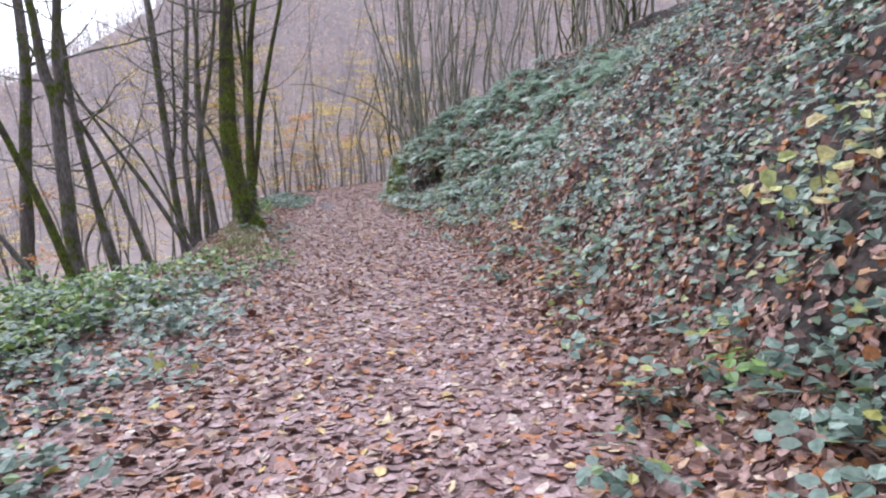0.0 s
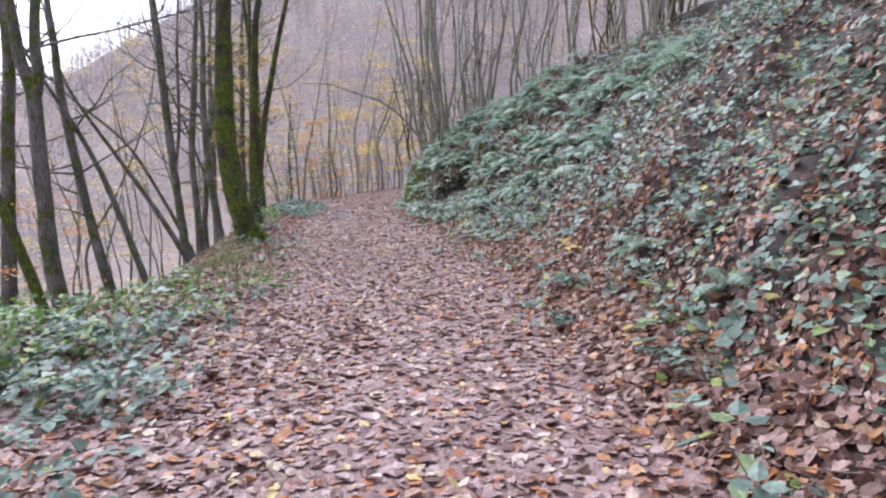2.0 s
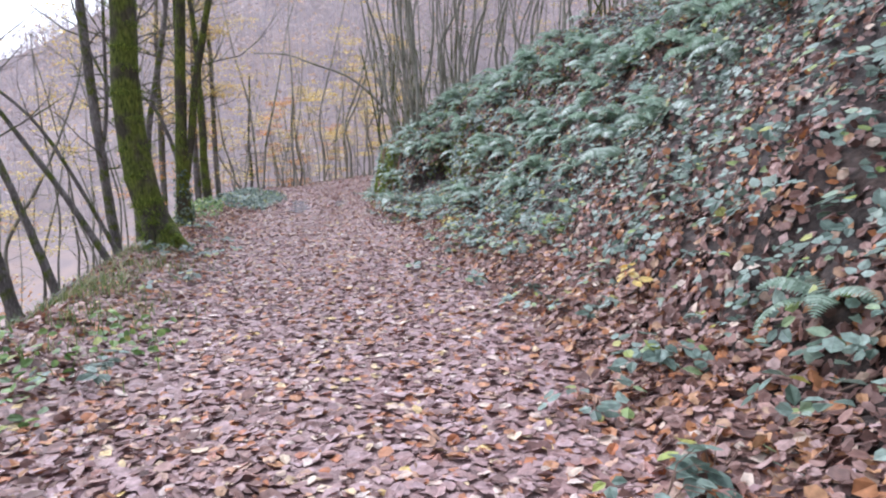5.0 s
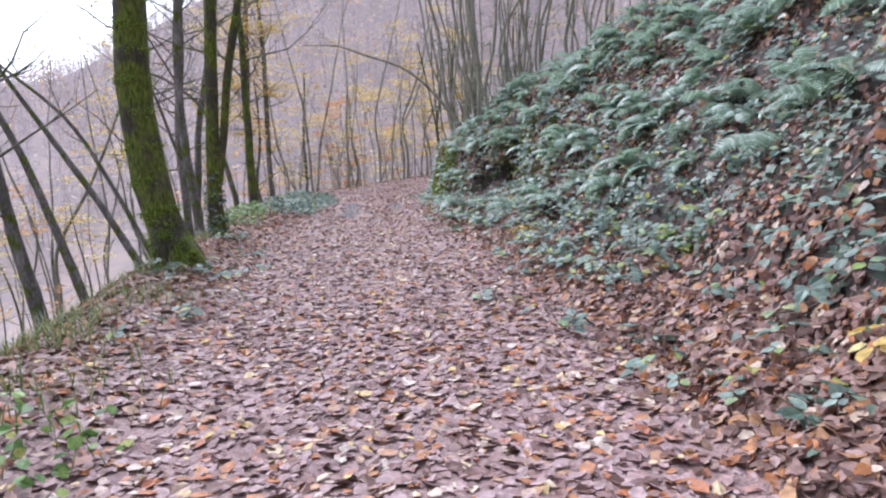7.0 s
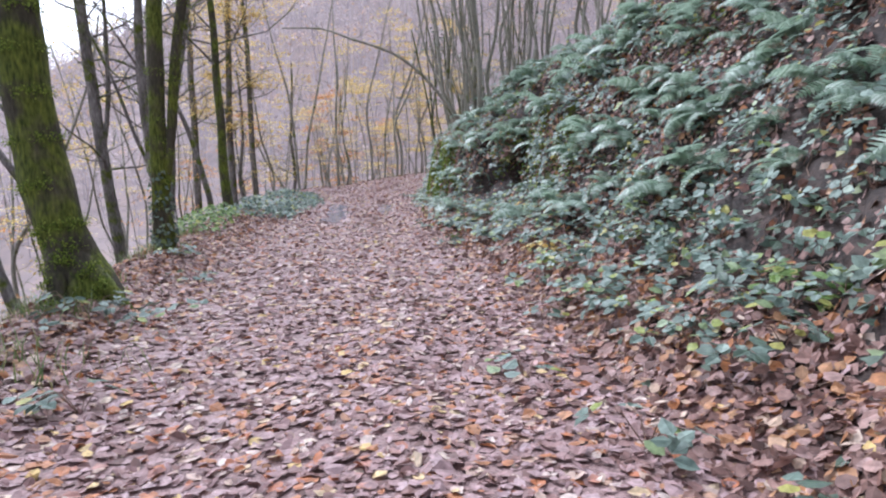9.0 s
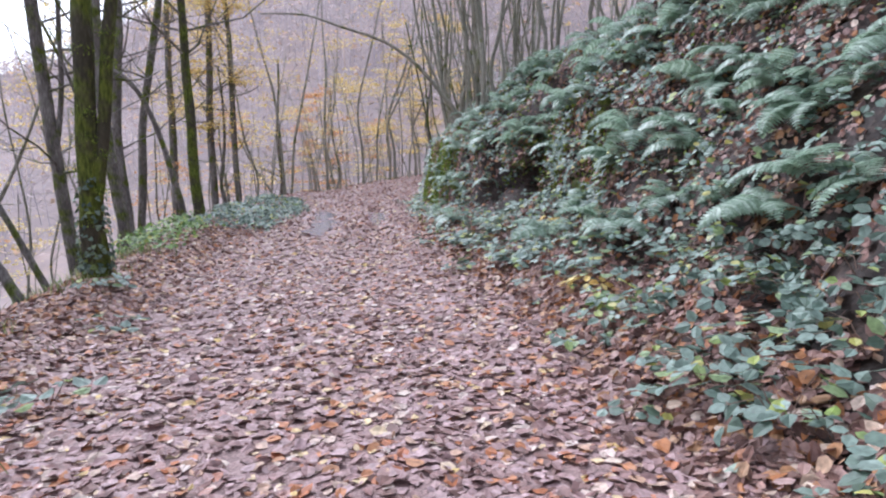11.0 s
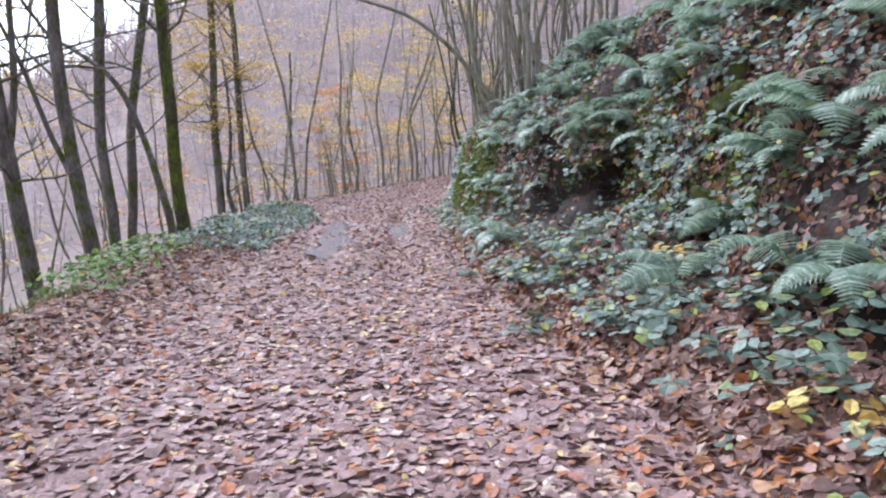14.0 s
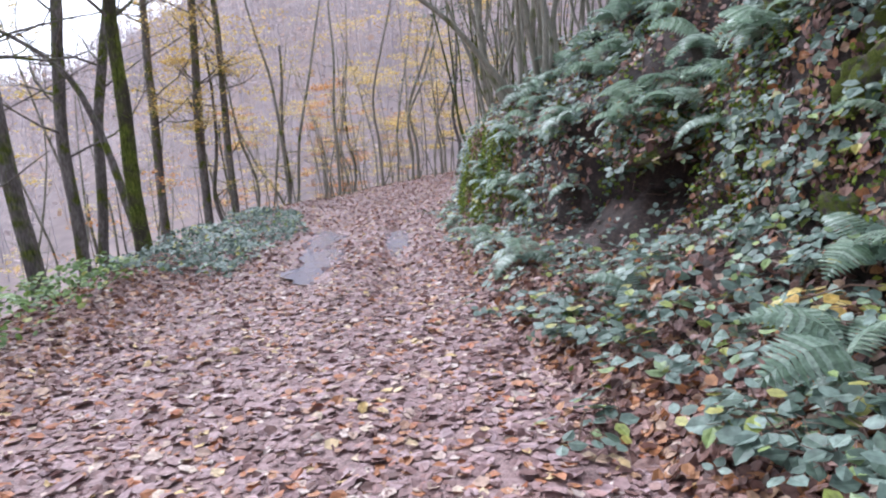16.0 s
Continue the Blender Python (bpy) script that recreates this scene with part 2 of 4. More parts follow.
def mesh_of(name, verts, faces, mat, smooth=False):
    me = bpy.data.meshes.new(name)
    me.from_pydata(verts if isinstance(verts, list) else verts.tolist(), [], faces if isinstance(faces, list) else faces.tolist())
    me.materials.append(mat)
    if smooth:
        me.polygons.foreach_set("use_smooth", [True] * len(me.polygons))
    return me


def part(name, me, parent):
    ob = new(name, me)
    ob.parent = parent
    if name in ("branches", "leaves", "leaflets", "stalks", "moss"):
        tagged(ob, kind="stuff")
    return ob


gx = np.concatenate([-np.geomspace(2600, 13, 40), np.arange(-12, -7.2, 0.3), np.arange(-7.1, 4.3, 0.12), np.arange(4.4, 8.2, 0.25), np.geomspace(8.4, 2600, 44)])
gy = np.concatenate([-np.geomspace(2600, 4, 26), np.arange(-3.5, 50.1, 0.22), np.geomspace(50.6, 2600, 48)])
GX, GY = np.meshgrid(gx, gy)
GZ = land(GX.ravel(), GY.ravel())
nx, ny = len(gx), len(gy)
ids = np.arange(nx * ny).reshape(ny, nx)
quads = np.stack([ids[:-1, :-1], ids[:-1, 1:], ids[1:, 1:], ids[1:, :-1]], -1).reshape(-1, 4)
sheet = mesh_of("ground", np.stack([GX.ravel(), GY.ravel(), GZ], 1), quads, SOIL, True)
sheet.materials.append(HAZED_HILL)
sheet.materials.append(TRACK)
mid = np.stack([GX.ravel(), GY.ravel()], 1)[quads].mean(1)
# far and valley-side faces take the ground colour with haze painted in
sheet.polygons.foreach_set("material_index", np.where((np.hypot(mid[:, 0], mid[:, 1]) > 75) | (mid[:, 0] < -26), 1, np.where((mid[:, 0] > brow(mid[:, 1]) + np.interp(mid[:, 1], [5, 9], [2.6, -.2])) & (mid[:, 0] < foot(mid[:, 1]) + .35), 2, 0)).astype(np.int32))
tagged(new("ground", sheet),
       "brown leaf-strewn earth of a woodland track between bank and valley", "ground", kind="structure")

# ---- scattering ----
rng = np.random.default_rng(7)
LEAF_V = np.array([(0, 0, 0), (.3, .16, .04), (.36, .62, .1), (.08, 1, -.03), (-.27, .74, .07), (-.36, .3, .06)])
LEAF_F = np.array([(0, 1, 2), (0, 2, 3), (0, 3, 4), (0, 4, 5)])
FLAT_V = np.array([(0, 0, 0), (.33, .5, .05), (0, 1, 0), (-.33, .5, .05)])
FLAT_F = np.array([(0, 1, 2), (0, 2, 3)])
WIDE_V = np.array([(.05, 0, 0), (.42, .55, .04), (-.05, 1, 0), (-.42, .45, .04)])
IVY_V = np.array([(0, .1, -.02), (.46, -.02, .03), (.36, .5, .04), (0, 1, .0), (-.36, .5, .04), (-.46, -.02, .03)])
IVY_F = np.array([(0, 1, 2), (0, 2, 3), (0, 3, 4), (0, 4, 5)])


def trio(v, f):
    """Three leaflets on one stalk."""
    vs, fs = [], []
    for k, (a, s, off) in enumerate(((0, 1, .25), (75, .85, .12), (-75, .85, .12))):
        c, d = math.cos(radians(a)), math.sin(radians(a))
        w = v * s + np.array((0, off, 0.02 * k))
        vs.append(np.stack([c * w[:, 0] - d * w[:, 1], d * w[:, 0] + c * w[:, 1], w[:, 2]], 1))
        fs.append(f + len(v) * k)
    return np.concatenate(vs), np.concatenate(fs)


TRIO_V, TRIO_F = trio(np.array([(0, 0, 0), (.36, .3, .06), (.3, .7, .06), (0, 1, -.08), (-.3, .7, .06), (-.36, .3, .06)]),
                      np.array([(0, 1, 2), (0, 2, 3), (0, 3, 4), (0, 4, 5)]))


def strew(p, n, size, tv, tf, tilt, curl=(-1, 2.5)):
    """Leaves of one shape at p with faces to n, each turned, tilted and curled at random."""
    k = len(p)
    n = n + rng.normal(0, tilt, (k, 3))
    n /= np.linalg.norm(n, axis=1, keepdims=True)
    a = np.cross(n, rng.normal(0, 1, (k, 3)))
    a /= np.linalg.norm(a, axis=1, keepdims=True)
    b = np.cross(n, a)
    s = size[:, None, None]
    c = rng.uniform(*curl, k)[:, None, None]
    w = rng.uniform(0.75, 1.3, k)[:, None, None]
    t = tv - tv.mean(0) * np.array((0, 1, 0))
    v = p[:, None, :] + s * (w * t[None, :, 0:1] * a[:, None, :] + t[None, :, 1:2] * b[:, None, :] + c * t[None, :, 2:3] * n[:, None, :])
    f = tf[None] + (np.arange(k) * len(tv))[:, None, None]
    return v.reshape(-1, 3), f.reshape(-1, tf.shape[1])


def on_land(x, y, lift=0.0):
    return np.stack([x, y, land(x, y) + lift], 1)


def stuff(name, v, f, mat, label, category):
    return tagged(new(name, mesh_of(name, v, f, mat)), label, category, kind="stuff")


def joined(sets):
    vs, fs, k = [], [], 0
    for v, f in sets:
        vs.append(v)
        fs.append(f + k)
        k += len(v)
    return np.concatenate(vs), np.concatenate(fs)


def patchy(x, y, seed):
    """Where cover grows thick (about 1) and thin (about 0)."""
    return np.clip(0.5 + 0.6 * swell(x, y, 0.8, seed) + 0.35 * swell(x, y, 2.2, seed + 3), 0, 1)


# wheel-rut puddles: from, to, distance from the bank's foot, width
PUDDLES = ((25.4, 28.6, -2.1, .62), (27.9, 31.8, -2.6, .75), (27.4, 31.2, -0.88, .55))


def dry(x, y, part_wet=0.3):
    wet = np.zeros(len(x), bool)
    for y0, y1, du, w in PUDDLES:
        wet |= ((y - (y0 + y1) / 2) / (y1 - y0) * 2) ** 2 + ((x - foot(y) - du) / w * 2) ** 2 < 1.0
    return ~wet | (rng.uniform(0, 1, len(x)) < part_wet)


# leaves on the track
N = 98000
y = rng.uniform(-3.2, 27, N)
lo, hi = brow(y) - 1.0, foot(y) + 0.9
x = lo + (hi - lo) * rng.uniform(0, 1, N)
keep = (rng.uniform(0, 1, N) < np.where(y < 9.5, np.clip(1.5 - np.clip(-1.7 - x, 0, 3) * 0.9, 0.2, 1), 1.0)) & dry(x, y)
x, y = x[keep], y[keep]
# browner, crisper leaves along both sides of the trodden middle
edge = np.clip((foot(y) - 3.3 - x) / 1.2, 0, .8) + np.clip((x - foot(y) + .35) / .7, 0, .8)
aside = rng.uniform(0, 1, len(x)) < edge
ex, ey = x[aside], y[aside]
x, y = x[~aside], y[~aside]
k = 6500
vy = rng.uniform(-3.2, 9.5, k)
vx = brow(vy) - .6 + rng.uniform(0, 1, k) * (-1.1 - brow(vy) + .6)
ex, ey = np.concatenate([ex, vx]), np.concatenate([ey, vy])
stuff("verge_leaves", *strew(on_land(ex, ey, rng.uniform(0.006, 0.03, len(ex))), slope_normal(ex, ey), 0.042 + 0.07 * rng.uniform(0, 1, len(ex)) ** 1.3, LEAF_V, LEAF_F, 0.32, (-2.2, 2.2)),
      BROWN, "crisp red-brown fallen leaves along the edges of the track", "leaves")
c = int(len(x) * 0.3)
under = strew(on_land(x[:c], y[:c], rng.uniform(0.003, 0.012, c)), slope_normal(x[:c], y[:c]), rng.uniform(0.06, 0.105, c), WIDE_V, FLAT_F, 0.06)
x, y = x[c:], y[c:]
near = strew(on_land(x, y, rng.uniform(0.006, 0.022, len(x))), slope_normal(x, y), 0.038 + 0.07 * rng.uniform(0, 1, len(x)) ** 1.3, LEAF_V, LEAF_F, 0.22, (-1.8, 1.8))
N = 29000
y = 26.5 + 34 * rng.uniform(0, 1, N) ** 1.5
x = brow(y) - 0.8 + (foot(y) - brow(y) + 1.6) * rng.uniform(0, 1, N)
keep = dry(x, y)
x, y = x[keep], y[keep]
N = len(x)
far = strew(on_land(x, y, rng.uniform(0.004, 0.035, N)), slope_normal(x, y), rng.uniform(0.07, 0.13, N), FLAT_V, FLAT_F, 0.3)
stuff("leaf_litter", *joined([under, near, far]), LITTER, "damp pinkish-brown fallen leaves covering the track", "leaves")

# points spread evenly over the bank's own face, steep parts included
by, bu = np.meshgrid(np.arange(-3.0, 36, 0.12), np.arange(0.05, 8.0, 0.06), indexing="ij")
by, bu = by.ravel(), bu.ravel()
bx = foot(by) + bu
bw = 1 / slope_normal(bx, by, 0.05)[:, 2]


def on_bank(count, weight):
    w = bw * weight
    i = rng.choice(len(bx), count, p=w / w.sum())
    x, y = bx[i] + rng.uniform(-.03, .03, count), by[i] + rng.uniform(-.06, .06, count)
    return x, y, slope_normal(x, y, 0.05)


# the bare hollow
hollow = np.exp(-((by - 24.6) / 0.9) ** 4) * (np.abs(bu - 1.85) < 0.8)

# brown leaves on the bank and on the valley side
N = 66000
x, y, n = on_bank(N, (bu < 4.6) * np.interp(by, [-1, 1, 4, 11, 13, 16, 18, 23, 25], [.3, .8, 1.4, 1.4, 1, 1, 1.8, 1.8, 1]) * np.interp(bu, [0, .9, 1.8], [2.6, 2.0, 1.1]) * (1 - .93 * hollow) * np.where(bu > 1.0, np.clip(patchy(bx * 1.6, by * 1.6, 15.0) * 2 - .35, .5, 1), 1))
c = N // 2
bank = joined([strew(on_land(x[:c], y[:c]) + n[:c] * rng.uniform(0.0, 0.03, c)[:, None], n[:c], rng.uniform(0.05, 0.1, c), WIDE_V, FLAT_F, 0.3),
               strew(on_land(x[c:], y[c:]) + n[c:] * rng.uniform(0.01, 0.06, c)[:, None], n[c:], rng.uniform(0.045, 0.1, c), LEAF_V, LEAF_F, 0.4, (-1.8, 1.8))])
N = 14000
x, y, n = on_bank(N, 1.0 * (bu >= 4.4))
bank = joined([bank, strew(on_land(x, y) + n * rng.uniform(0.0, 0.06, N)[:, None], n, rng.uniform(0.08, 0.14, N), FLAT_V, FLAT_F, 0.35)])
N = 12000
y = rng.uniform(2, 50, N)
x = brow(y) - 10 * rng.uniform(0, 1, N) ** 1.6
side = strew(on_land(x, y, rng.uniform(0.0, 0.05, N)), slope_normal(x, y), rng.uniform(0.07, 0.13, N), FLAT_V, FLAT_F, 0.35)
N = 6000
y = rng.uniform(2, 60, N)
x = foot(y) + 6 + 13 * rng.uniform(0, 1, N)
upper = strew(on_land(x, y, rng.uniform(0.0, 0.05, N)), slope_normal(x, y), rng.uniform(0.08, 0.14, N), FLAT_V, FLAT_F, 0.35)
stuff("bank_leaves", *joined([bank, side, upper]), BROWN, "dead brown leaves lying on the steep bank and slope", "leaves")

# ivy and bramble over the bank
thick = np.clip(patchy(bx, by, 2.0) * 1.9 - 0.5, 0.25, 1) * np.clip((bu - 0.6) / 1.0, 0.04, 1) * np.interp(by, [4, 6, 12, 15, 19, 24.5, 27, 30], [1.3, 1, 1, .6, .3, .25, .45, .55]) + 0.45 * (by < 6.5) * (bu > .8) * np.interp(bu, [0, 4.5, 8], [1, 0.8, 0.45]) * (1 - 0.95 * hollow)
N = 31000
x, y, n = on_bank(N, thick)
ivy = strew(on_land(x, y) + n * rng.uniform(0.02, 0.2, N)[:, None], n * 0.5 + np.array((-0.15, -0.15, 0.6)), rng.uniform(0.04, 0.09, N), IVY_V, IVY_F, 0.35, (-1, 2))
stuff("ivy", *ivy, IVY, "dark blue-green ivy covering the earth bank", "ivy")
thick = np.clip(patchy(bx, by, 5.0) * 1.3 - 0.1, 0.03, 1) * np.clip((bu - .15) / 1.0, 0.1, 1) * np.interp(by, [0, 6, 20, 30], [1.4, .8, 1.2, 1.2]) * (1 - 0.95 * hollow) * np.interp(bu, [0, 5, 8], [1, 1, .5])
N = 7200
x, y, n = on_bank(N, thick)
bra = strew(on_land(x, y) + n * rng.uniform(0.05, 0.27, N)[:, None], n * 0.4 + np.array((-0.2, -0.2, 0.7)), rng.uniform(0.06, 0.12, N), TRIO_V, TRIO_F, 0.3, (-1, 2))
stuff("bank_brambles", *bra, BRAMBLE, "grey-green bramble leaves trailing over the bank", "bramble")
# moss cushions on the steep earth
steep = np.clip(bw - 1.5, 0, 2) * np.clip(patchy(bx, by, 9.0) * 1.6 - 0.4, 0, 1) * (.25 * (by > 19) + (by > 25.2)) * (1 - hollow) + 0.02 * (np.abs(by - 26) < 5) * (1 - hollow)
N = 21000
x, y, n = on_bank(N, steep)
stuff("moss", *strew(on_land(x, y) + n * rng.uniform(0.0, 0.12, N)[:, None], n, rng.uniform(0.03, 0.07, N), FLAT_V, FLAT_F, 0.7), MOSS, "bright green moss on the steep earth bank", "moss")

# low growth on the valley verge
N = 15500
y = rng.uniform(-3.2, 9.0, N)
x = brow(y) - 1.9 + rng.uniform(0, 1, N) * (np.interp(y, [0, 5, 8, 10], [-1.35, -1.75, -2.3, -3.0]) - brow(y) + 1.9)
keep = rng.uniform(0, 1, N) < np.clip(patchy(x * 1.3, y * 1.3, 8.0) * 1.5 - .2, 0.06, 1) * np.clip((np.interp(y, [0, 5, 8, 10], [-1.35, -1.75, -2.3, -3.0]) - x) / 0.7, 0.15, 1) * np.interp(y, [5.5, 8.5], [1, 0.15])
x, y = x[keep], y[keep]
h = rng.uniform(0.02, 0.28, len(x)) * (0.2 + patchy(x * 1.3, y * 1.3, 8.0))
half = rng.uniform(0, 1, len(x)) < 0.55
up = np.tile(np.array((0.0, -0.15, 1.0)), (len(x), 1))
v1 = strew(on_land(x, y, h)[half], up[half], rng.uniform(0.06, 0.11, half.sum()), IVY_V, IVY_F, 0.3)
v2 = strew(on_land(x, y, h)[~half], up[~half], rng.uniform(0.06, 0.105, (~half).sum()), TRIO_V, TRIO_F, 0.3)
stuff("verge_brambles", *joined([v1, v2]), BRAMBLE, "dense low bramble and ivy on the valley verge", "bramble")
N = 5200
y = rng.uniform(2, 10.5, N)
x = brow(y) - 0.7 + rng.uniform(0, 2.3, N)
keep = patchy(x, y, 11.0) > 0.45
x, y = x[keep], y[keep]
stuff("verge_herbs", *strew(on_land(x, y, rng.uniform(0.03, 0.34, len(x)) * (.35 + patchy(x * 2, y * 2, 17.0))), np.tile(np.array((0.0, -0.2, 1.0)), (len(x), 1)), rng.uniform(0.05, 0.10, len(x)), LEAF_V, LEAF_F, 0.35),
      NETTLE, "fresh green herbs growing along the brow", "herbs")
N = 800
y = rng.uniform(6.3, 10.8, N)
x = brow(y) + rng.uniform(-0.2, 1.5, N)
keep = patchy(x * 1.7, y * 1.7, 13.0) > 0.42
x, y = x[keep], y[keep]
stuff("verge_greenery", *strew(on_land(x, y, rng.uniform(0.02, 0.22, len(x))), np.tile(np.array((0.0, -0.25, 1.0)), (len(x), 1)), rng.uniform(0.05, 0.10, len(x)), LEAF_V, LEAF_F, 0.4),
      NETTLE, "sparse bright green herbs and runners on the verge", "herbs")
# the shrubby bed beyond the second trunk
N = 1400
y = rng.uniform(26, 36, N)
x = brow(y) - 0.15 + rng.uniform(0, 1, N) ** 1.2 * np.interp(y, [23, 26, 32, 36], [0.8, 1.9, 2.3, 1.2])
h = rng.uniform(0.02, 0.36, N) * np.clip(0.1 + patchy(x * 1.5, y * 1.5, 6.0), 0, 1) * np.interp(y, [23, 26, 33, 36], [0.4, 1, 1, 0.5])
bed = strew(on_land(x, y, h), np.tile(np.array((0.0, -0.2, 1.0)), (N, 1)), rng.uniform(0.07, 0.12, N), TRIO_V, TRIO_F, 0.35)
stuff("bramble_bed", *bed, BRAMBLE, "spreading grey-green bramble bed beside the track", "bramble")
N = 620
y = rng.uniform(21.8, 25.8, N)
x = brow(y) + rng.uniform(-0.5, 0.7, N)
stuff("brow_herbs", *strew(on_land(x, y, rng.uniform(0.05, 0.38, N)), np.tile(np.array((0.0, -0.2, 1.0)), (N, 1)), rng.uniform(0.06, 0.11, N), LEAF_V, LEAF_F, 0.4),
      NETTLE, "bright green herbs on the brow", "herbs")

# grass on the brow
BLADE_V = np.array([(-.03, 0, 0), (.03, 0, 0), (.02, .25, .5), (-.02, .25, .5), (0, .75, .8)])
BLADE_F = np.array([(0, 1, 2), (0, 2, 3), (3, 2, 4)])
N = 8800
y = np.concatenate([rng.uniform(3.5, 15.5, 4600), rng.uniform(9, 23, 2800), rng.uniform(36, 60, 1400)])
x = brow(y) + np.where(np.arange(N) < 4600, rng.normal(0.2, 0.55, N), rng.normal(-0.15, 0.42, N))
keep = (patchy(x * 1.8, y * 1.8, 4.0) > 0.5)
x, y = x[keep], y[keep]
k = len(x)
ang, s = rng.uniform(0, 2 * np.pi, k), rng.uniform(0.08, 0.26, k)
c, d = np.cos(ang)[:, None], np.sin(ang)[:, None]
w = 0.8
bv = np.stack([c * BLADE_V[:, 0] * w - d * BLADE_V[:, 1], d * BLADE_V[:, 0] * w + c * BLADE_V[:, 1], np.tile(BLADE_V[:, 2], (k, 1))], 2) * s[:, None, None] + on_land(x, y)[:, None, :]
stuff("grass", bv.reshape(-1, 3), (BLADE_F[None] + (np.arange(k) * 5)[:, None, None]).reshape(-1, 3), GRASS, "thin yellowing grass along the brow of the slope", "grass")


# ---- trees ----
def tube(vs, fs, pts, radii, sides=8, rough=0.0, rand=None):
    """A tapered limb along pts, added to vs and fs."""
    k0 = len(vs)
    pts = [Vector(p) for p in pts]
    for i, (p, r) in enumerate(zip(pts, radii)):
        d = (pts[min(i + 1, len(pts) - 1)] - pts[max(i - 1, 0)]).normalized()
        a = d.cross(Vector((0.31, 0.95, 0.05))).normalized()
        b = d.cross(a)
        for j in range(sides):
            t = 2 * math.pi * j / sides
            rr = r
            if rough:
                q = p * 2.2 + Vector((math.cos(t), math.sin(t), 0)) * 1.3
                rr = r * (1 + rough * noise.noise(q) + 0.5 * rough * noise.noise(q * 3.1))
            vs.append(p + (a * math.cos(t) + b * math.sin(t)) * rr)
    for i in range(len(pts) - 1):
        for j in range(sides):
            a0, a1 = k0 + i * sides + j, k0 + i * sides + (j + 1) % sides
            fs.append((a0, a1, a1 + sides, a0 + sides))
    fs.append(tuple(k0 + (len(pts) - 1) * sides + j for j in range(sides)))


def smooth_line(pts, radii, step):
    """The bent line through pts in short steps, with radii to match."""
    pts = [Vector(p) for p in pts]
    out, rad = [], []
    for i in range(len(pts) - 1):
        p0, p1, p2, p3 = pts[max(i - 1, 0)], pts[i], pts[i + 1], pts[min(i + 2, len(pts) - 1)]
        m = max(2, int((p2 - p1).length / step))
        for k in range(m):
            t = k / m
            out.append(0.5 * (2 * p1 + (p2 - p0) * t + (2 * p0 - 5 * p1 + 4 * p2 - p3) * t * t + (3 * p1 - p0 - 3 * p2 + p3) * t ** 3))
            rad.append(radii[i] + (radii[i + 1] - radii[i]) * t)
    return out + [pts[-1]], rad + [radii[-1]]


def bough(R, vs, fs, tips, p, d, length, r, depth, lift=0.08, sides=5):
    """A branch with forks and twigs."""
    pts, rad = [p], [r]
    m = 5 if depth else 2
    for i in range(m):
        d = (d + Vector((R.gauss(0, .17), R.gauss(0, .17), R.gauss(lift, .15)))).normalized()
        p = p + d * length / m
        pts.append(p)
        rad.append(r * (1 - 0.8 * (i + 1) / m))
    tube(vs, fs, pts, rad, sides)
    tips.append(p)
    if depth:
        for _ in range(4 if depth > 1 else 3):
            i = R.randint(1, m - 1)
            side = Vector((R.gauss(0, 1), R.gauss(0, 1), R.gauss(0.1, .6))).normalized()
            bough(R, vs, fs, tips, pts[i], (d * 0.7 + side * 0.75).normalized(), length * R.uniform(.35, .6), rad[i] * 0.55, depth - 1, lift, 4 if depth > 1 else 3)


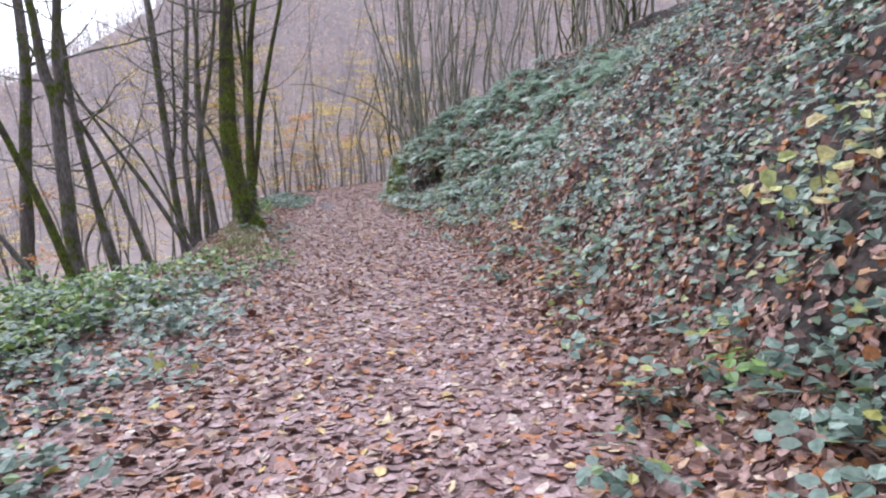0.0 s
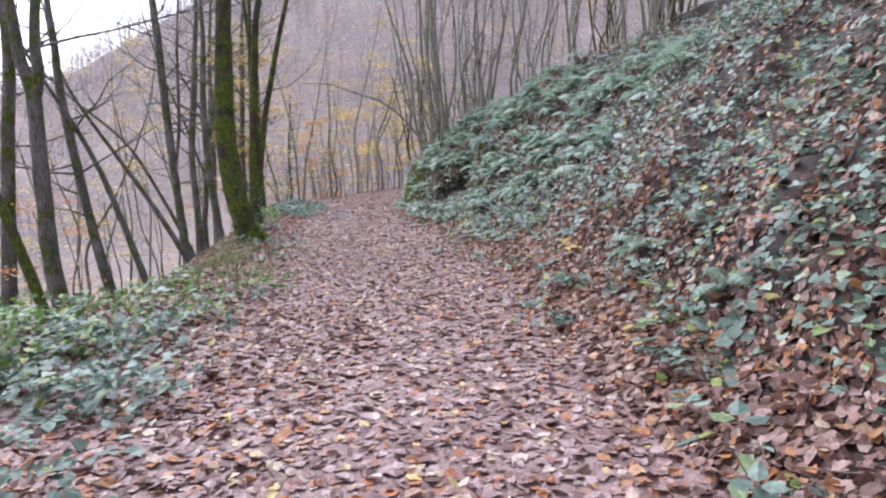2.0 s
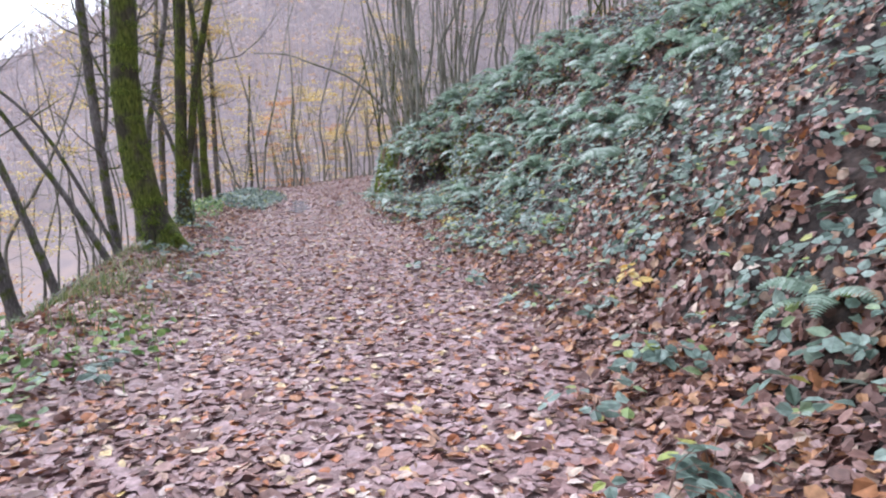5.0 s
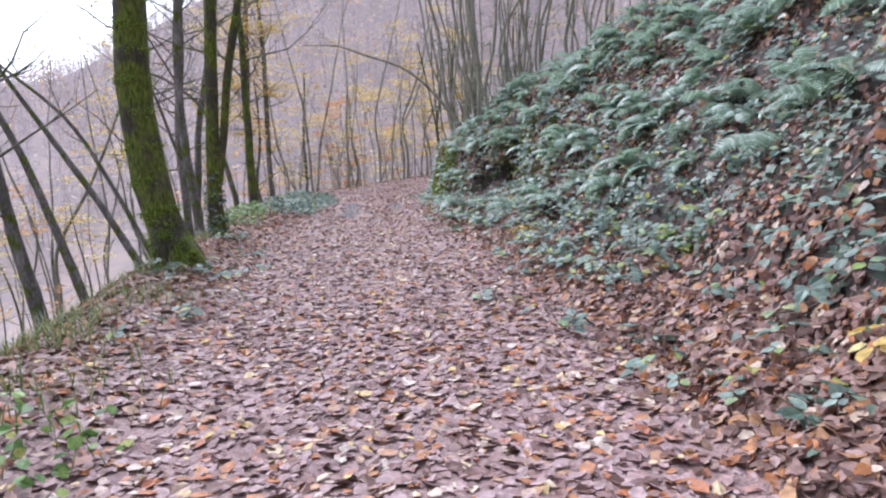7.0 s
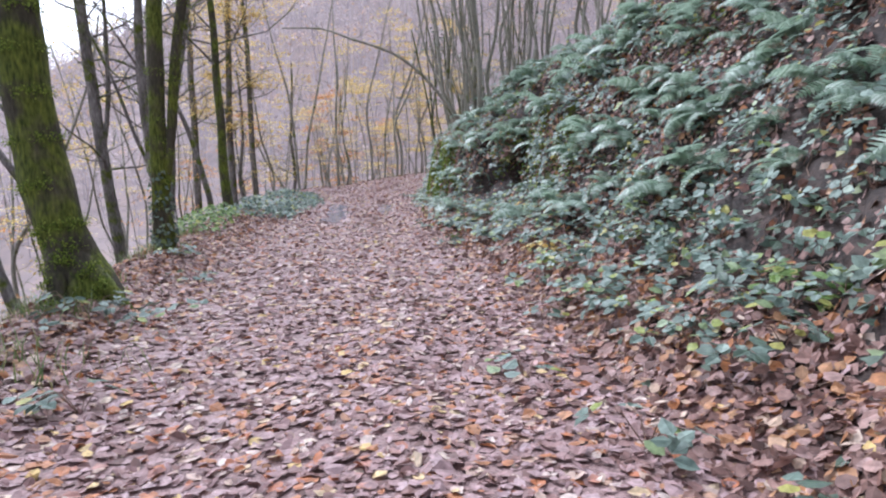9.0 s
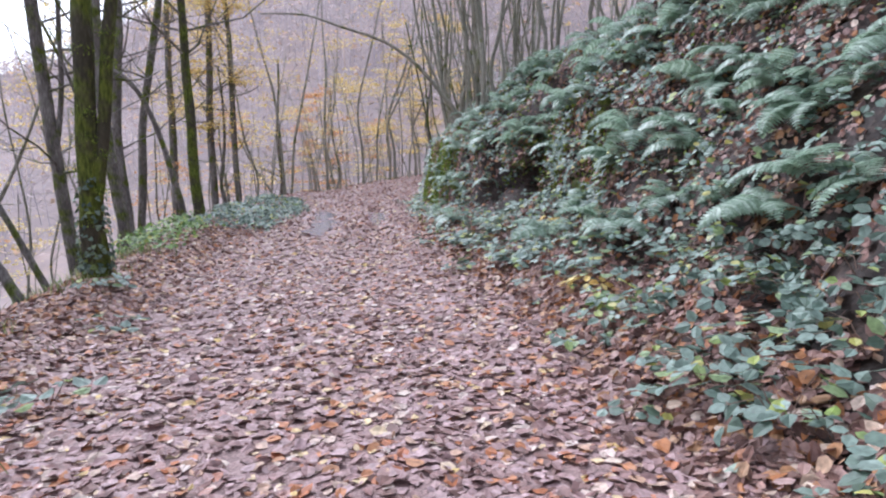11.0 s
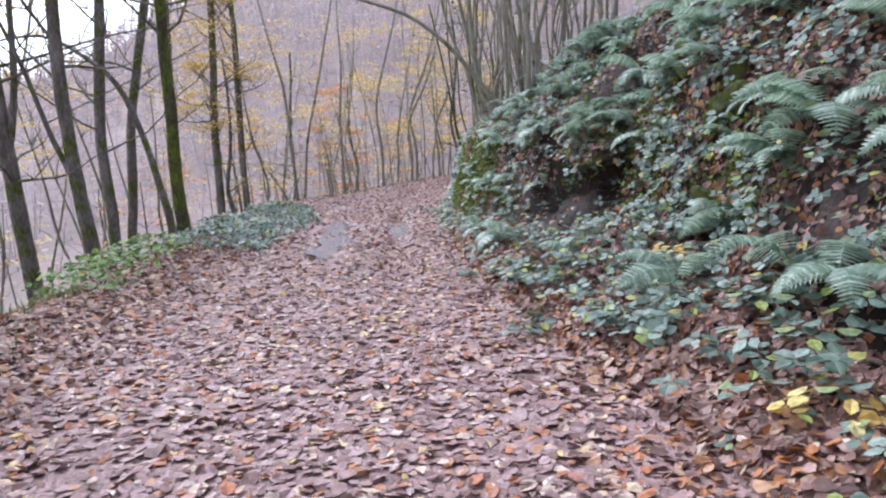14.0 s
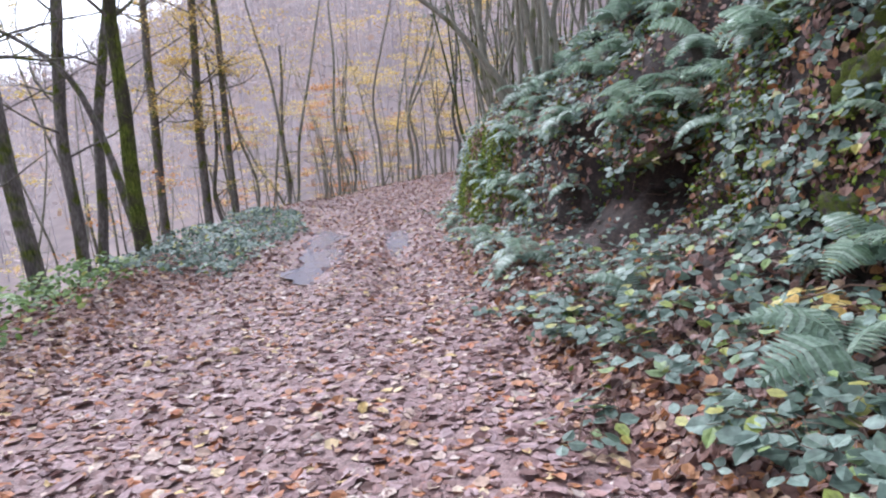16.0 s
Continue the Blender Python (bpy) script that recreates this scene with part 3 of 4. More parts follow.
def woodland_tree(stems, bark, seed, top=12.0, limbs=12, low=2.6, label="", leaf=None, leaves=0, depth=2, reach=(1.6, 4.6), flare=1.35, category="tree", name="tree", leaf_low=0.0, leaf_share=1.0, sides=10, group="woodland trees", girth=0.8):
    """stems: (points, first radius, last radius); the first point of the first one is the foot."""
    R = random.Random(seed)
    foot_at = Vector(stems[0][0][0])
    gz = height(foot_at.x, foot_at.y)
    root = new(name)
    root.location = (foot_at.x, foot_at.y, gz)
    tagged(root, label, category, group)
    tvs, tfs, lvs, lfs, tips = [], [], [], [], []
    for si, (pts, r0, r1) in enumerate(stems):
        pts = [Vector(p) for p in pts]
        r0, r1 = r0 * girth, r1 * girth
        rad = [r0 + (r1 - r0) * i / (len(pts) - 1) for i in range(len(pts))]
        if si == 0:
            d = (pts[1] - pts[0]).normalized()
            if pts[0].z > gz + 0.15:
                pts.insert(0, Vector((pts[0].x, pts[0].y, gz)))
                rad.insert(0, r0)
            pts.insert(0, pts[0] + Vector((0, 0, -0.35)))
            pts[1] = Vector((pts[1].x, pts[1].y, min(pts[1].z, gz + 0.02)))
            rad[0] = rad[0] * flare * 1.1
            rad.insert(1, rad[1] * flare)
            rad = rad[:len(pts)]
        end, d = pts[-1].copy(), (pts[-1] - pts[-2]).normalized()
        r = rad[-1]
        goal = foot_at.z + top * R.uniform(.85, 1.1)
        while end.z < goal and r > 0.018:
            d = (d + Vector((R.gauss(0, .055), R.gauss(0, .055), 0.12))).normalized()
            end = end + d * 1.0
            r *= 0.86
            pts.append(end.copy())
            rad.append(r)
        line, lr = smooth_line(pts, rad, 0.3)
        tube(tvs, tfs, [p - root.location for p in line], lr, sides, 0.16)
        cand = [i for i, p in enumerate(line) if p.z > foot_at.z + low]
        for _ in range(limbs if cand else 0):
            i = cand[int(len(cand) * R.random() ** 0.9)]
            a = R.uniform(0, 2 * math.pi)
            dd = Vector((math.cos(a), math.sin(a), R.uniform(-.1, .8))).normalized()
            bough(R, lvs, lfs, tips, line[i] - root.location, dd, R.uniform(*reach), min(lr[i] * 0.32, 0.036), depth)
    part("trunk", mesh_of("trunk", [tuple(v) for v in tvs], tfs, bark, True), root)
    if lvs:
        part("branches", mesh_of("branches", [tuple(v) for v in lvs], lfs, bark if bark is not MOSSY else BARK), root)
    if leaf and leaves:
        g = np.random.default_rng(seed)
        tp = np.array([tuple(t) for t in tips if t.z > leaf_low])
        tp = tp[np.argsort(tp[:, 2])[:max(8, int(len(tp) * leaf_share))]]
        tp = tp[g.permutation(len(tp))[:max(10, leaves // 32)]]
        pick = tp[g.integers(0, len(tp), leaves)] + g.normal(0, 1, (leaves, 3)) * np.array((.36, .36, .06))
        v, f = strew(pick, np.tile(np.array((0, 0, 1.0)), (leaves, 1)), g.uniform(.09, .16, leaves), FLAT_V, FLAT_F, 0.35)
        part("leaves", mesh_of("leaves", v, f, leaf), root)
    return root


def moss_on(root, per_metre, upto, seed, facing=(-.2, -1, 0)):
    """Tufts of moss on a trunk, thicker towards the damp side and the foot."""
    g = np.random.default_rng(seed)
    me = [c for c in root.children if c.name.startswith("trunk")][0].data
    co = np.array([tuple(v.co) for v in me.vertices])
    nm = np.array([tuple(v.normal) for v in me.vertices])
    lump = np.array([noise.noise(Vector(c) * 3.0) for c in co]) + 0.6 * np.array([noise.noise(Vector(c) * 9.0) for c in co])
    ok = np.where((co[:, 2] > -.1) & (co[:, 2] < upto) & (lump + .25 * (nm @ np.array(facing)) > 0.0))[0]
    i = ok[g.integers(0, len(ok), int(per_metre * upto))]
    p = co[i] + g.normal(0, .035, (len(i), 3)) + nm[i] * .008
    part("moss", mesh_of("moss", *strew(p, nm[i] + np.array((0, 0, .3)), g.uniform(.012, .03, len(i)), FLAT_V, FLAT_F, .6), MOSS), root)


GREY = "leafless grey-brown woodland tree standing on the slope"
stout = woodland_tree([([(-4.6, 16.05, 0.0), (-4.74, 16.05, 0.37), (-4.91, 16.05, 1.12), (-5.0, 16.05, 1.99), (-5.0, 16.05, 2.76), (-4.97, 16.05, 3.4)], 0.25, 0.19),
               ([(-4.86, 16.0, .62), (-4.5, 15.95, .28), (-4.25, 15.9, .05), (-4.0, 15.85, -.2)], 0.15, 0.017),
               ([(-4.8, 15.95, .5), (-4.72, 15.75, .2), (-4.68, 15.55, -.15)], 0.15, 0.017)],
              MOSSY, 1, 13, 9, 4.6, "stout leaning trunk thick with green moss on the brow", sides=20, flare=1.3, girth=1.0)
forked = woodland_tree([([(-5.63, 19.7, 0.05), (-5.62, 19.7, 1.0), (-5.54, 19.7, 2.23), (-5.48, 19.7, 3.33), (-5.4, 19.7, 4.2)], 0.165, 0.125),
               ([(-5.58, 19.7, 0.75), (-5.38, 19.75, 1.81), (-5.23, 19.75, 2.82), (-4.98, 19.75, 3.89), (-4.91, 19.75, 4.2)], 0.095, 0.085),
               ([(-5.66, 19.75, 0.5), (-5.72, 19.9, 1.6), (-5.64, 20.0, 3.0), (-5.6, 20.0, 4.4)], 0.09, 0.06)],
              MOSSY, 2, 12, 7, 4.2, "mossy tree with forked stems and ivy at its foot", sides=14)
slim = woodland_tree([([(-7.98, 28.3, 0.05), (-8.03, 28.3, 1.0), (-8.0, 28.3, 2.27), (-8.03, 28.3, 3.52), (-8.0, 28.3, 4.42)], 0.17, 0.125)],
              MOSSY, 3, 12, 9, 3.2, "slim straight trunk with patches of moss on the brow", sides=12)
woodland_tree([([(-9.53, 27.6, -0.56), (-9.67, 27.6, 0.72), (-9.78, 27.6, 1.96), (-9.81, 27.6, 3.27), (-9.78, 27.6, 4.43)], 0.186, 0.147),
               ([(-9.68, 27.6, 0.9), (-10.1, 27.6, 1.9), (-10.5, 27.6, 3.2)], 0.08, 0.05)], BARK, 4, 13, 14, 2.4, GREY)
woodland_tree([([(-12.71, 33.6, -1.35), (-12.71, 33.6, 0.0), (-12.8, 33.6, 2.06), (-12.59, 33.6, 4.16), (-12.38, 33.6, 5.91)], 0.209, 0.175)], BARK, 5, 14, 14, 2.8, GREY)
woodland_tree([([(-12.84, 34.7, -1.12), (-12.64, 34.7, 0.56), (-12.46, 34.7, 2.52), (-12.04, 34.7, 4.41), (-11.64, 34.7, 6.07)], 0.18, 0.15)], BARK, 6, 14, 14, 2.8, GREY)
woodland_tree([([(-9.62, 31.0, -0.2), (-9.87, 31.0, 1.08), (-10.19, 31.0, 2.28), (-10.66, 31.0, 3.34), (-11.52, 31.0, 4.1), (-12.43, 31.0, 4.55), (-13.6, 31.0, 4.5)], 0.127, 0.03)],
              BARK, 7, 4, 3, 3.0, "mossy sapling arching over towards the valley", reach=(.6, 1.4))
woodland_tree([([(-13.4, 42.9, -1.09), (-13.39, 42.9, 0.46), (-13.37, 42.9, 2.79), (-13.16, 42.9, 5.72), (-13.04, 42.9, 7.91)], 0.23, 0.17)],
              BARK, 8, 14, 20, 2.0, "dark beech trunk with sprays of yellow leaves", leaf=YELLOW, leaves=5200, reach=(1.4, 3.4), leaf_share=0.6)
woodland_tree([([(-12.28, 43.0, -0.69), (-12.31, 43.0, 1.33), (-12.26, 43.0, 3.86), (-12.2, 43.0, 6.55), (-12.24, 43.0, 7.87)], 0.19, 0.13)],
              BARK, 9, 13, 18, 2.0, "dark slender beech with some yellow leaves", leaf=YELLOW, leaves=2800, reach=(1.4, 3.4), leaf_share=0.6)
woodland_tree([([(-15.33, 43.0, -0.56), (-15.19, 43.0, 3.5), (-15.18, 43.0, 5.25), (-15.09, 43.0, 6.53)], 0.22, 0.18)], BARK, 10, 14, 14, 2.5, GREY)
woodland_tree([([(-12.85, 20.0, -2.82), (-12.57, 20.0, -0.03), (-12.33, 20.0, 2.34), (-12.05, 20.0, 4.62), (-12.05, 20.0, 6.54)], 0.26, 0.17)], BARK, 11, 13, 14, 3.4, GREY)
woodland_tree([([(-9.37, 17.0, -2.01), (-9.57, 17.0, -0.28), (-9.59, 17.0, 1.89), (-9.59, 17.0, 3.3), (-9.72, 17, 3.8), (-9.82, 17.0, 4.14), (-9.88, 17.0, 5.1), (-9.97, 17.0, 5.77)], 0.26, 0.12),
               ([(-9.59, 17.0, 3.1), (-9.42, 17, 3.75), (-9.45, 17.0, 4.3), (-9.36, 17.0, 5.08), (-9.28, 17.0, 5.75)], 0.16, 0.131)],
              BARK, 12, 13, 8, 6.2, "dark tree whose trunk forks and closes round a hole")
woodland_tree([([(-10.7, 21.8, -2.8), (-11.25, 21.8, -0.05), (-11.66, 21.8, 2.7), (-11.85, 21.8, 4.35), (-11.85, 21.8, 5.2)], 0.19, 0.13)], BARK, 13, 12, 14, 2.6, GREY)
woodland_tree([([(-9.75, 22, -2.1), (-10.4, 22, 0.0), (-10.95, 22, 1.6), (-11.56, 22, 2.9), (-12.2, 22, 4.0)], 0.13, 0.07)], BARK, 14, 8, 5, 3.5, "thin bare tree leaning out over the valley", reach=(.8, 2))
woodland_tree([([(-8.8, 23, -1.55), (-9.85, 23, 0.4), (-10.87, 23, 2.0), (-12.0, 23, 3.75)], 0.12, 0.06)], BARK, 15, 8, 5, 3.5, "thin bare tree leaning out over the valley", reach=(.8, 2))
woodland_tree([([(-9.07, 24.0, -1.4), (-9.84, 24.0, 0.29), (-10.7, 24.0, 1.95), (-11.42, 24.0, 2.87), (-12.52, 24.0, 3.81)], 0.082, 0.045)], BARK, 16, 7, 5, 3.0, "thin bare tree leaning out over the valley", reach=(.8, 2))
woodland_tree([([(-7.94, 14.0, -0.9), (-8.39, 14.0, 0.66), (-8.84, 14.0, 1.86), (-9.3, 14.0, 3.0)], 0.13, 0.08)], MOSSY, 17, 8, 5, 3.5, "mossy thin tree leaning towards the valley", reach=(.8, 2))
woodland_tree([([(-7.6, 13.0, -1.3), (-8.26, 13.0, -0.39), (-8.73, 13.0, 0.31), (-9.6, 13, 1.4)], 0.10, 0.05)], BARK, 18, 4, 4, 2.0, "thin bare tree leaning out over the valley", reach=(.6, 1.6))
woodland_tree([([(-10.9, 27.7, -1.9), (-11.15, 27.7, 1.4), (-11.3, 27.7, 4.25), (-11.4, 27.7, 6.9), (-11.5, 27.7, 8.2)], 0.21, 0.16),
               ([(-11.15, 27.7, 1.6), (-10.9, 27.8, 3.0), (-10.8, 27.9, 5.5)], 0.1, 0.06)], BARK, 19, 14, 14, 3.0, GREY)

moss_on(stout, 2600, 4.2, 1)
moss_on(forked, 1100, 4.0, 2)
moss_on(slim, 350, 4.0, 3)

# ivy at the foot of the forked tree
k = 260
a, zz = rng.uniform(0, 6.283, k), rng.uniform(0.02, 1, k) ** 1.7 * 1.1
stuff("trunk_ivy", *strew(np.stack([-5.62 + (.2 - .03 * zz) * np.cos(a), 19.7 + (.2 - .03 * zz) * np.sin(a), 0.05 + zz], 1), np.stack([np.cos(a), np.sin(a), .5 + 0 * a], 1), rng.uniform(.04, .08, k), IVY_V, IVY_F, .3), IVY,
      "small ivy climbing the foot of the forked tree", "ivy")


# hazel stools on the bank
def hazel_stool(x, y, seed, stems, spread, rmax, top, lean=(0, 0), bark=None, bough_line=None, leaf=None, leaves=0):
    R = random.Random(seed)
    z = height(x, y)
    out = []
    for i in range(stems):
        a, q = R.uniform(0, 6.283), math.sqrt(R.random())
        bx, by = x + q * spread * math.cos(a) * 0.6, y + q * spread * math.sin(a)
        bz = height(bx, by) - 0.15
        fx, fy = R.gauss(lean[0], .07) + 0.12 * q * math.cos(a), R.gauss(lean[1], .07) + 0.1 * q * math.sin(a)
        r = rmax * R.uniform(.25, .7) * (1 if i else 1.1)
        wob = [Vector((R.gauss(0, .12), R.gauss(0, .12), 0)) for _ in range(4)]
        out.append(([Vector((bx, by, bz))] + [Vector((bx + fx * h, by + fy * h, bz + h)) + w for h, w in zip((0.9, 2.0, 3.6, 5.4), wob)], r, r * 0.62))
    if bough_line:
        out.append((bough_line, .06, .018))
    return woodland_tree(out, bark or PALEBARK, seed, top, 3, 1.2, "many-stemmed bare hazel stool with mossy foot on the bank", depth=1, reach=(.8, 2.2), flare=1.1, category="hazel", name="hazel_stool", sides=7, group="hazel stools", girth=1.0, leaf=leaf, leaves=leaves, leaf_share=.8)


hazel_stool(-0.9, 29.9, 31, 15, 0.9, 0.115, 9, (-0.05, 0), None,
            [(-1.2, 29.6, 2.0), (-1.9, 29.4, 2.9), (-2.4, 29.2, 3.5), (-3.2, 29, 4.1), (-4.3, 28.9, 4.5), (-5.2, 29.1, 4.85), (-6.3, 29, 4.9)])
hazel_stool(0.1, 31.2, 32, 9, 0.9, 0.09, 9)
hazel_stool(1.2, 31.5, 33, 8, 0.9, 0.10, 8, (0.05, 0))
hazel_stool(2.6, 30.5, 34, 7, 0.8, 0.09, 8, (0.1, 0))
hazel_stool(5.9, 23.0, 35, 10, 0.6, 0.08, 8, (0.05, 0))
hazel_stool(4.4, 28.0, 36, 7, 0.8, 0.08, 7)
hazel_stool(-1.6, 35.5, 37, 10, 0.8, 0.09, 8)
hazel_stool(7.5, 27.0, 38, 9, 0.8, 0.09, 8)
for i, (x, y) in enumerate(((5.3, 26.3), (6.9, 24.4), (3.5, 33.0), (6.2, 31.0), (8.8, 22.3), (8.2, 28.6), (9.8, 25.5))):
    hazel_stool(x, y, 160 + i, 8, 0.8, 0.075, 7, (.02 * (i % 3), 0), MOSSY if i % 2 else None)
for i, (u, y) in enumerate(((1.0, 41.5), (1.6, 46.5), (0.9, 51.0), (3.4, 48.5), (1.2, 55.5))):
    hazel_stool(float(foot(y)) + u, y, 140 + i, 8, 1.1, 0.07, 6, (-.06, -.03), MOSSY, None, IVY, 420)

# thin trees farther off, a few kinds repeated
R = random.Random(5)
kinds = []
for k in range(6):
    h = R.uniform(8, 13)
    r = (0.04, 0.05, 0.065, 0.08, 0.045, 0.11)[k]
    x0, y0 = (-9.5 + 1.1 * k, 52 + 0.9 * (k % 3))
    z0 = height(x0, y0)
    line = [(x0, y0, z0), (x0 + R.gauss(0, .15), y0, z0 + 1.5), (x0 + R.gauss(0, .25), y0 + R.gauss(0, .2), z0 + 3.2), (x0 + R.gauss(0, .4), y0, z0 + 5)]
    kinds.append(woodland_tree([(line, r, r * 0.75)], BARK if k == 5 else PALEBARK, 60 + k, h, 10, 1.0, "thin leafless young tree beside the bend of the track", leaf=(YELLOW if k in (1, 4) else None), leaves=420, depth=1,
                               reach=(.7, 2.0), name="young_tree", sides=5, group="young trees", girth=1.0))


def stand(x, y, low=.8, high=1.25, some=6):
    k = kinds[R.choice((0, 1, 4))] if some < 6 else R.choice(kinds)
    s = R.uniform(low, high)
    ob = copy_thing(k, pose(x, y, height(x, y), R.gauss(0, 3.5), R.gauss(0, 3.5), R.uniform(0, 360)))
    ob.scale = (s, s, s)


for _ in range(54):
    y = R.uniform(41, 75)
    x = float(brow(y)) + R.uniform(-13, 0.6)
    stand(x, y)
for _ in range(12):
    y = R.uniform(36, 70)
    stand(float(foot(y)) + R.uniform(0.8, 14), y)
for _ in range(6):
    y = R.uniform(14, 34)
    stand(float(foot(y)) + R.uniform(8.5, 20), y)
for _ in range(40):
    y = R.uniform(14, 62)
    stand(float(brow(y)) - R.uniform(7, 32), y)


for _ in range(34):
    y = R.uniform(42, 62)
    stand(float(brow(y)) + R.uniform(-4, 0.3), y, .35, .65, 3)


# small beeches with leaf on the valley side and beyond the bend
def leafy_sapling(x, y, seed, h, leaf, count, label):
    z = height(x, y)
    return woodland_tree([([(x, y, z), (x + .1, y, z + h * .3), (x - .05, y, z + h * .55)], 0.05, 0.035)], BARK, seed, h, 9, h * 0.15, label, leaf=leaf, leaves=count, depth=1,
                         reach=(.8, 2.2), name="young_beech", sides=6, group="young beeches", category="beech")


for i, (dx, y, h) in enumerate(((-6, 17, 4), (-9, 24, 5), (-7, 30, 4), (-13, 28, 6), (-11, 38, 6), (-16, 20, 6), (-5.5, 38, 4), (-4, 44, 4), (-18, 40, 7), (-22, 30, 7), (-12, 20, 5), (-14, 25, 5), (-10, 33, 5), (-15, 34, 6), (-20, 25, 6), (-8, 27, 4), (-24, 38, 8), (-13, 46, 6), (-9, 48, 6))):
    leafy_sapling(float(brow(y)) + dx, y, 80 + i, h, YELLOW if i % 3 else ORANGE, 520, "young beech holding thin layers of yellow leaves")
for i, (x, y, h, lf) in enumerate(((-9, 62, 12, YELLOW), (-5, 66, 13, YELLOW), (-13, 60, 12, ORANGE), (-17, 56, 13, ORANGE), (-1, 64, 11, YELLOW), (-10, 74, 14, ORANGE), (-6, 57, 11, YELLOW), (-3, 60, 12, YELLOW), (-11, 56, 11, ORANGE))):
    leafy_sapling(x, y, 100 + i, h, lf, 2800, "tall young beech with the last autumn leaves beyond the bend")

# woods on the far hillsides, their haze painted into the leaf and twig colours
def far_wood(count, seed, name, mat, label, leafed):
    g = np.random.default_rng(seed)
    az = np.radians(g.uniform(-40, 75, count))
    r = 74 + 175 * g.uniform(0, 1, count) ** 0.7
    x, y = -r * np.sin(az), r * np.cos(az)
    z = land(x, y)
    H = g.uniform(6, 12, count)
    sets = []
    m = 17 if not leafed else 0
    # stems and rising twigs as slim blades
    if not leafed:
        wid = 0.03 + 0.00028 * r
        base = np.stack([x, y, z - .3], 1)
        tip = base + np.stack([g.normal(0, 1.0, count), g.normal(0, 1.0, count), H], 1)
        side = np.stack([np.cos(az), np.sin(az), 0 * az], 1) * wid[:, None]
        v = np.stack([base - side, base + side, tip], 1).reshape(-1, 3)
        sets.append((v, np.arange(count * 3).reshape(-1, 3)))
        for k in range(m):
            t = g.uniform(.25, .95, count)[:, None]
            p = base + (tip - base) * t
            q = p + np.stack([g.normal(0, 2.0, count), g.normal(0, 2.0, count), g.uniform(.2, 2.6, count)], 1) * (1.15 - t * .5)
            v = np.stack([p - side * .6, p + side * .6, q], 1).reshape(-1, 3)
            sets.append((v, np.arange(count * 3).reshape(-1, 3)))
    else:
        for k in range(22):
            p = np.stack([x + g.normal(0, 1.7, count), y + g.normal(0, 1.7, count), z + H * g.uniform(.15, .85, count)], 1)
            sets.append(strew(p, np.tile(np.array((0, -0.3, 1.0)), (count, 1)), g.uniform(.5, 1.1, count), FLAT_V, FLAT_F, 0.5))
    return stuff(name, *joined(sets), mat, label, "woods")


far_wood(5200, 3, "far_woods", HAZED_TWIGS, "hazy leafless woods covering the hillside across the valley", False)
far_wood(1500, 4, "far_beeches", HAZED_BEECH, "russet beech woods on the hillside across the valley", True)


# ---- bank details ----
def rock_mesh(seed, fine=3):
    bm = bmesh.new()
    bmesh.ops.create_icosphere(bm, subdivisions=fine, radius=1)
    for v in bm.verts:
        v.co *= 1 + 0.45 * noise.noise(v.co * 1.4 + Vector((seed * 3.1, 0, 0))) + 0.3 * noise.noise(v.co * 3.3 + Vector((0, seed, 0)))
    me = bpy.data.meshes.new("rock")
    bm.to_mesh(me)
    bm.free()
    me.materials.append(ROCK)
    me.polygons.foreach_set("use_smooth", [True] * len(me.polygons))
    return me


rocks = [rock_mesh(s) for s in range(4)]
R = random.Random(9)
for i in range(18):
    y = R.uniform(21.5, 30.5)
    g = float(np.interp(y, BANK_Y, BANK_G))
    x = float(foot(y)) + g + R.uniform(0.0, 0.9)
    if abs(y - 24.6) < 1.2 and x < float(foot(y)) + g + 1.2:
        continue
    ob = tagged(new("rock", rocks[i % 4]), "moss-covered stone set in the earth bank", "rock", "bank stones")
    s = R.uniform(.09, .2)
    ob.matrix_basis = Matrix.LocRotScale((x, y, height(x, y) - s * .45), Euler((R.uniform(0, 6), R.uniform(0, 6), R.uniform(0, 6))), (s * 1.2, s * 1.1, s * .8))
# turf roof over the hollow
roof = rock_mesh(6, 4)
roof.materials.clear()
roof.materials.append(TURF)
ob = tagged(new("turf_overhang", roof), "mossy turf hanging over a dark hollow in the bank", "turf")
ob.matrix_basis = Matrix.LocRotScale((0.55, 24.75, 1.52), Euler((0.1, -0.25, 0.1)), (0.98, 1.05, 0.3))
at = np.array([tuple(ob.matrix_basis @ v.co) for v in roof.vertices if v.co.z > -0.55])
for title, mat, count, tv, tf, size, spread, words in (
        ("overhang_ivy", IVY, 2300, IVY_V, IVY_F, (.045, .1), .07, ("ivy trailing from turf over the hollow", "ivy")),
        ("overhang_leaves", BROWN, 1900, LEAF_V, LEAF_F, (.06, .11), .05, ("dead leaves caught on the turf over the hollow", "leaves")),
        ("overhang_moss", MOSS, 1500, FLAT_V, FLAT_F, (.03, .07), .04, ("bright moss on turf over the hollow", "moss")),
        ("overhang_brambles", BRAMBLE, 420, TRIO_V, TRIO_F, (.06, .11), .1, ("bramble sprays hanging over the hollow", "bramble"))):
    k = at[rng.integers(0, len(at), count)] + rng.normal(0, spread, (count, 3))
    stuff(title, *strew(k, np.tile(np.array((-.35, -.35, .7)), (count, 1)), rng.uniform(*size, count), tv, tf, .45), mat, *words)


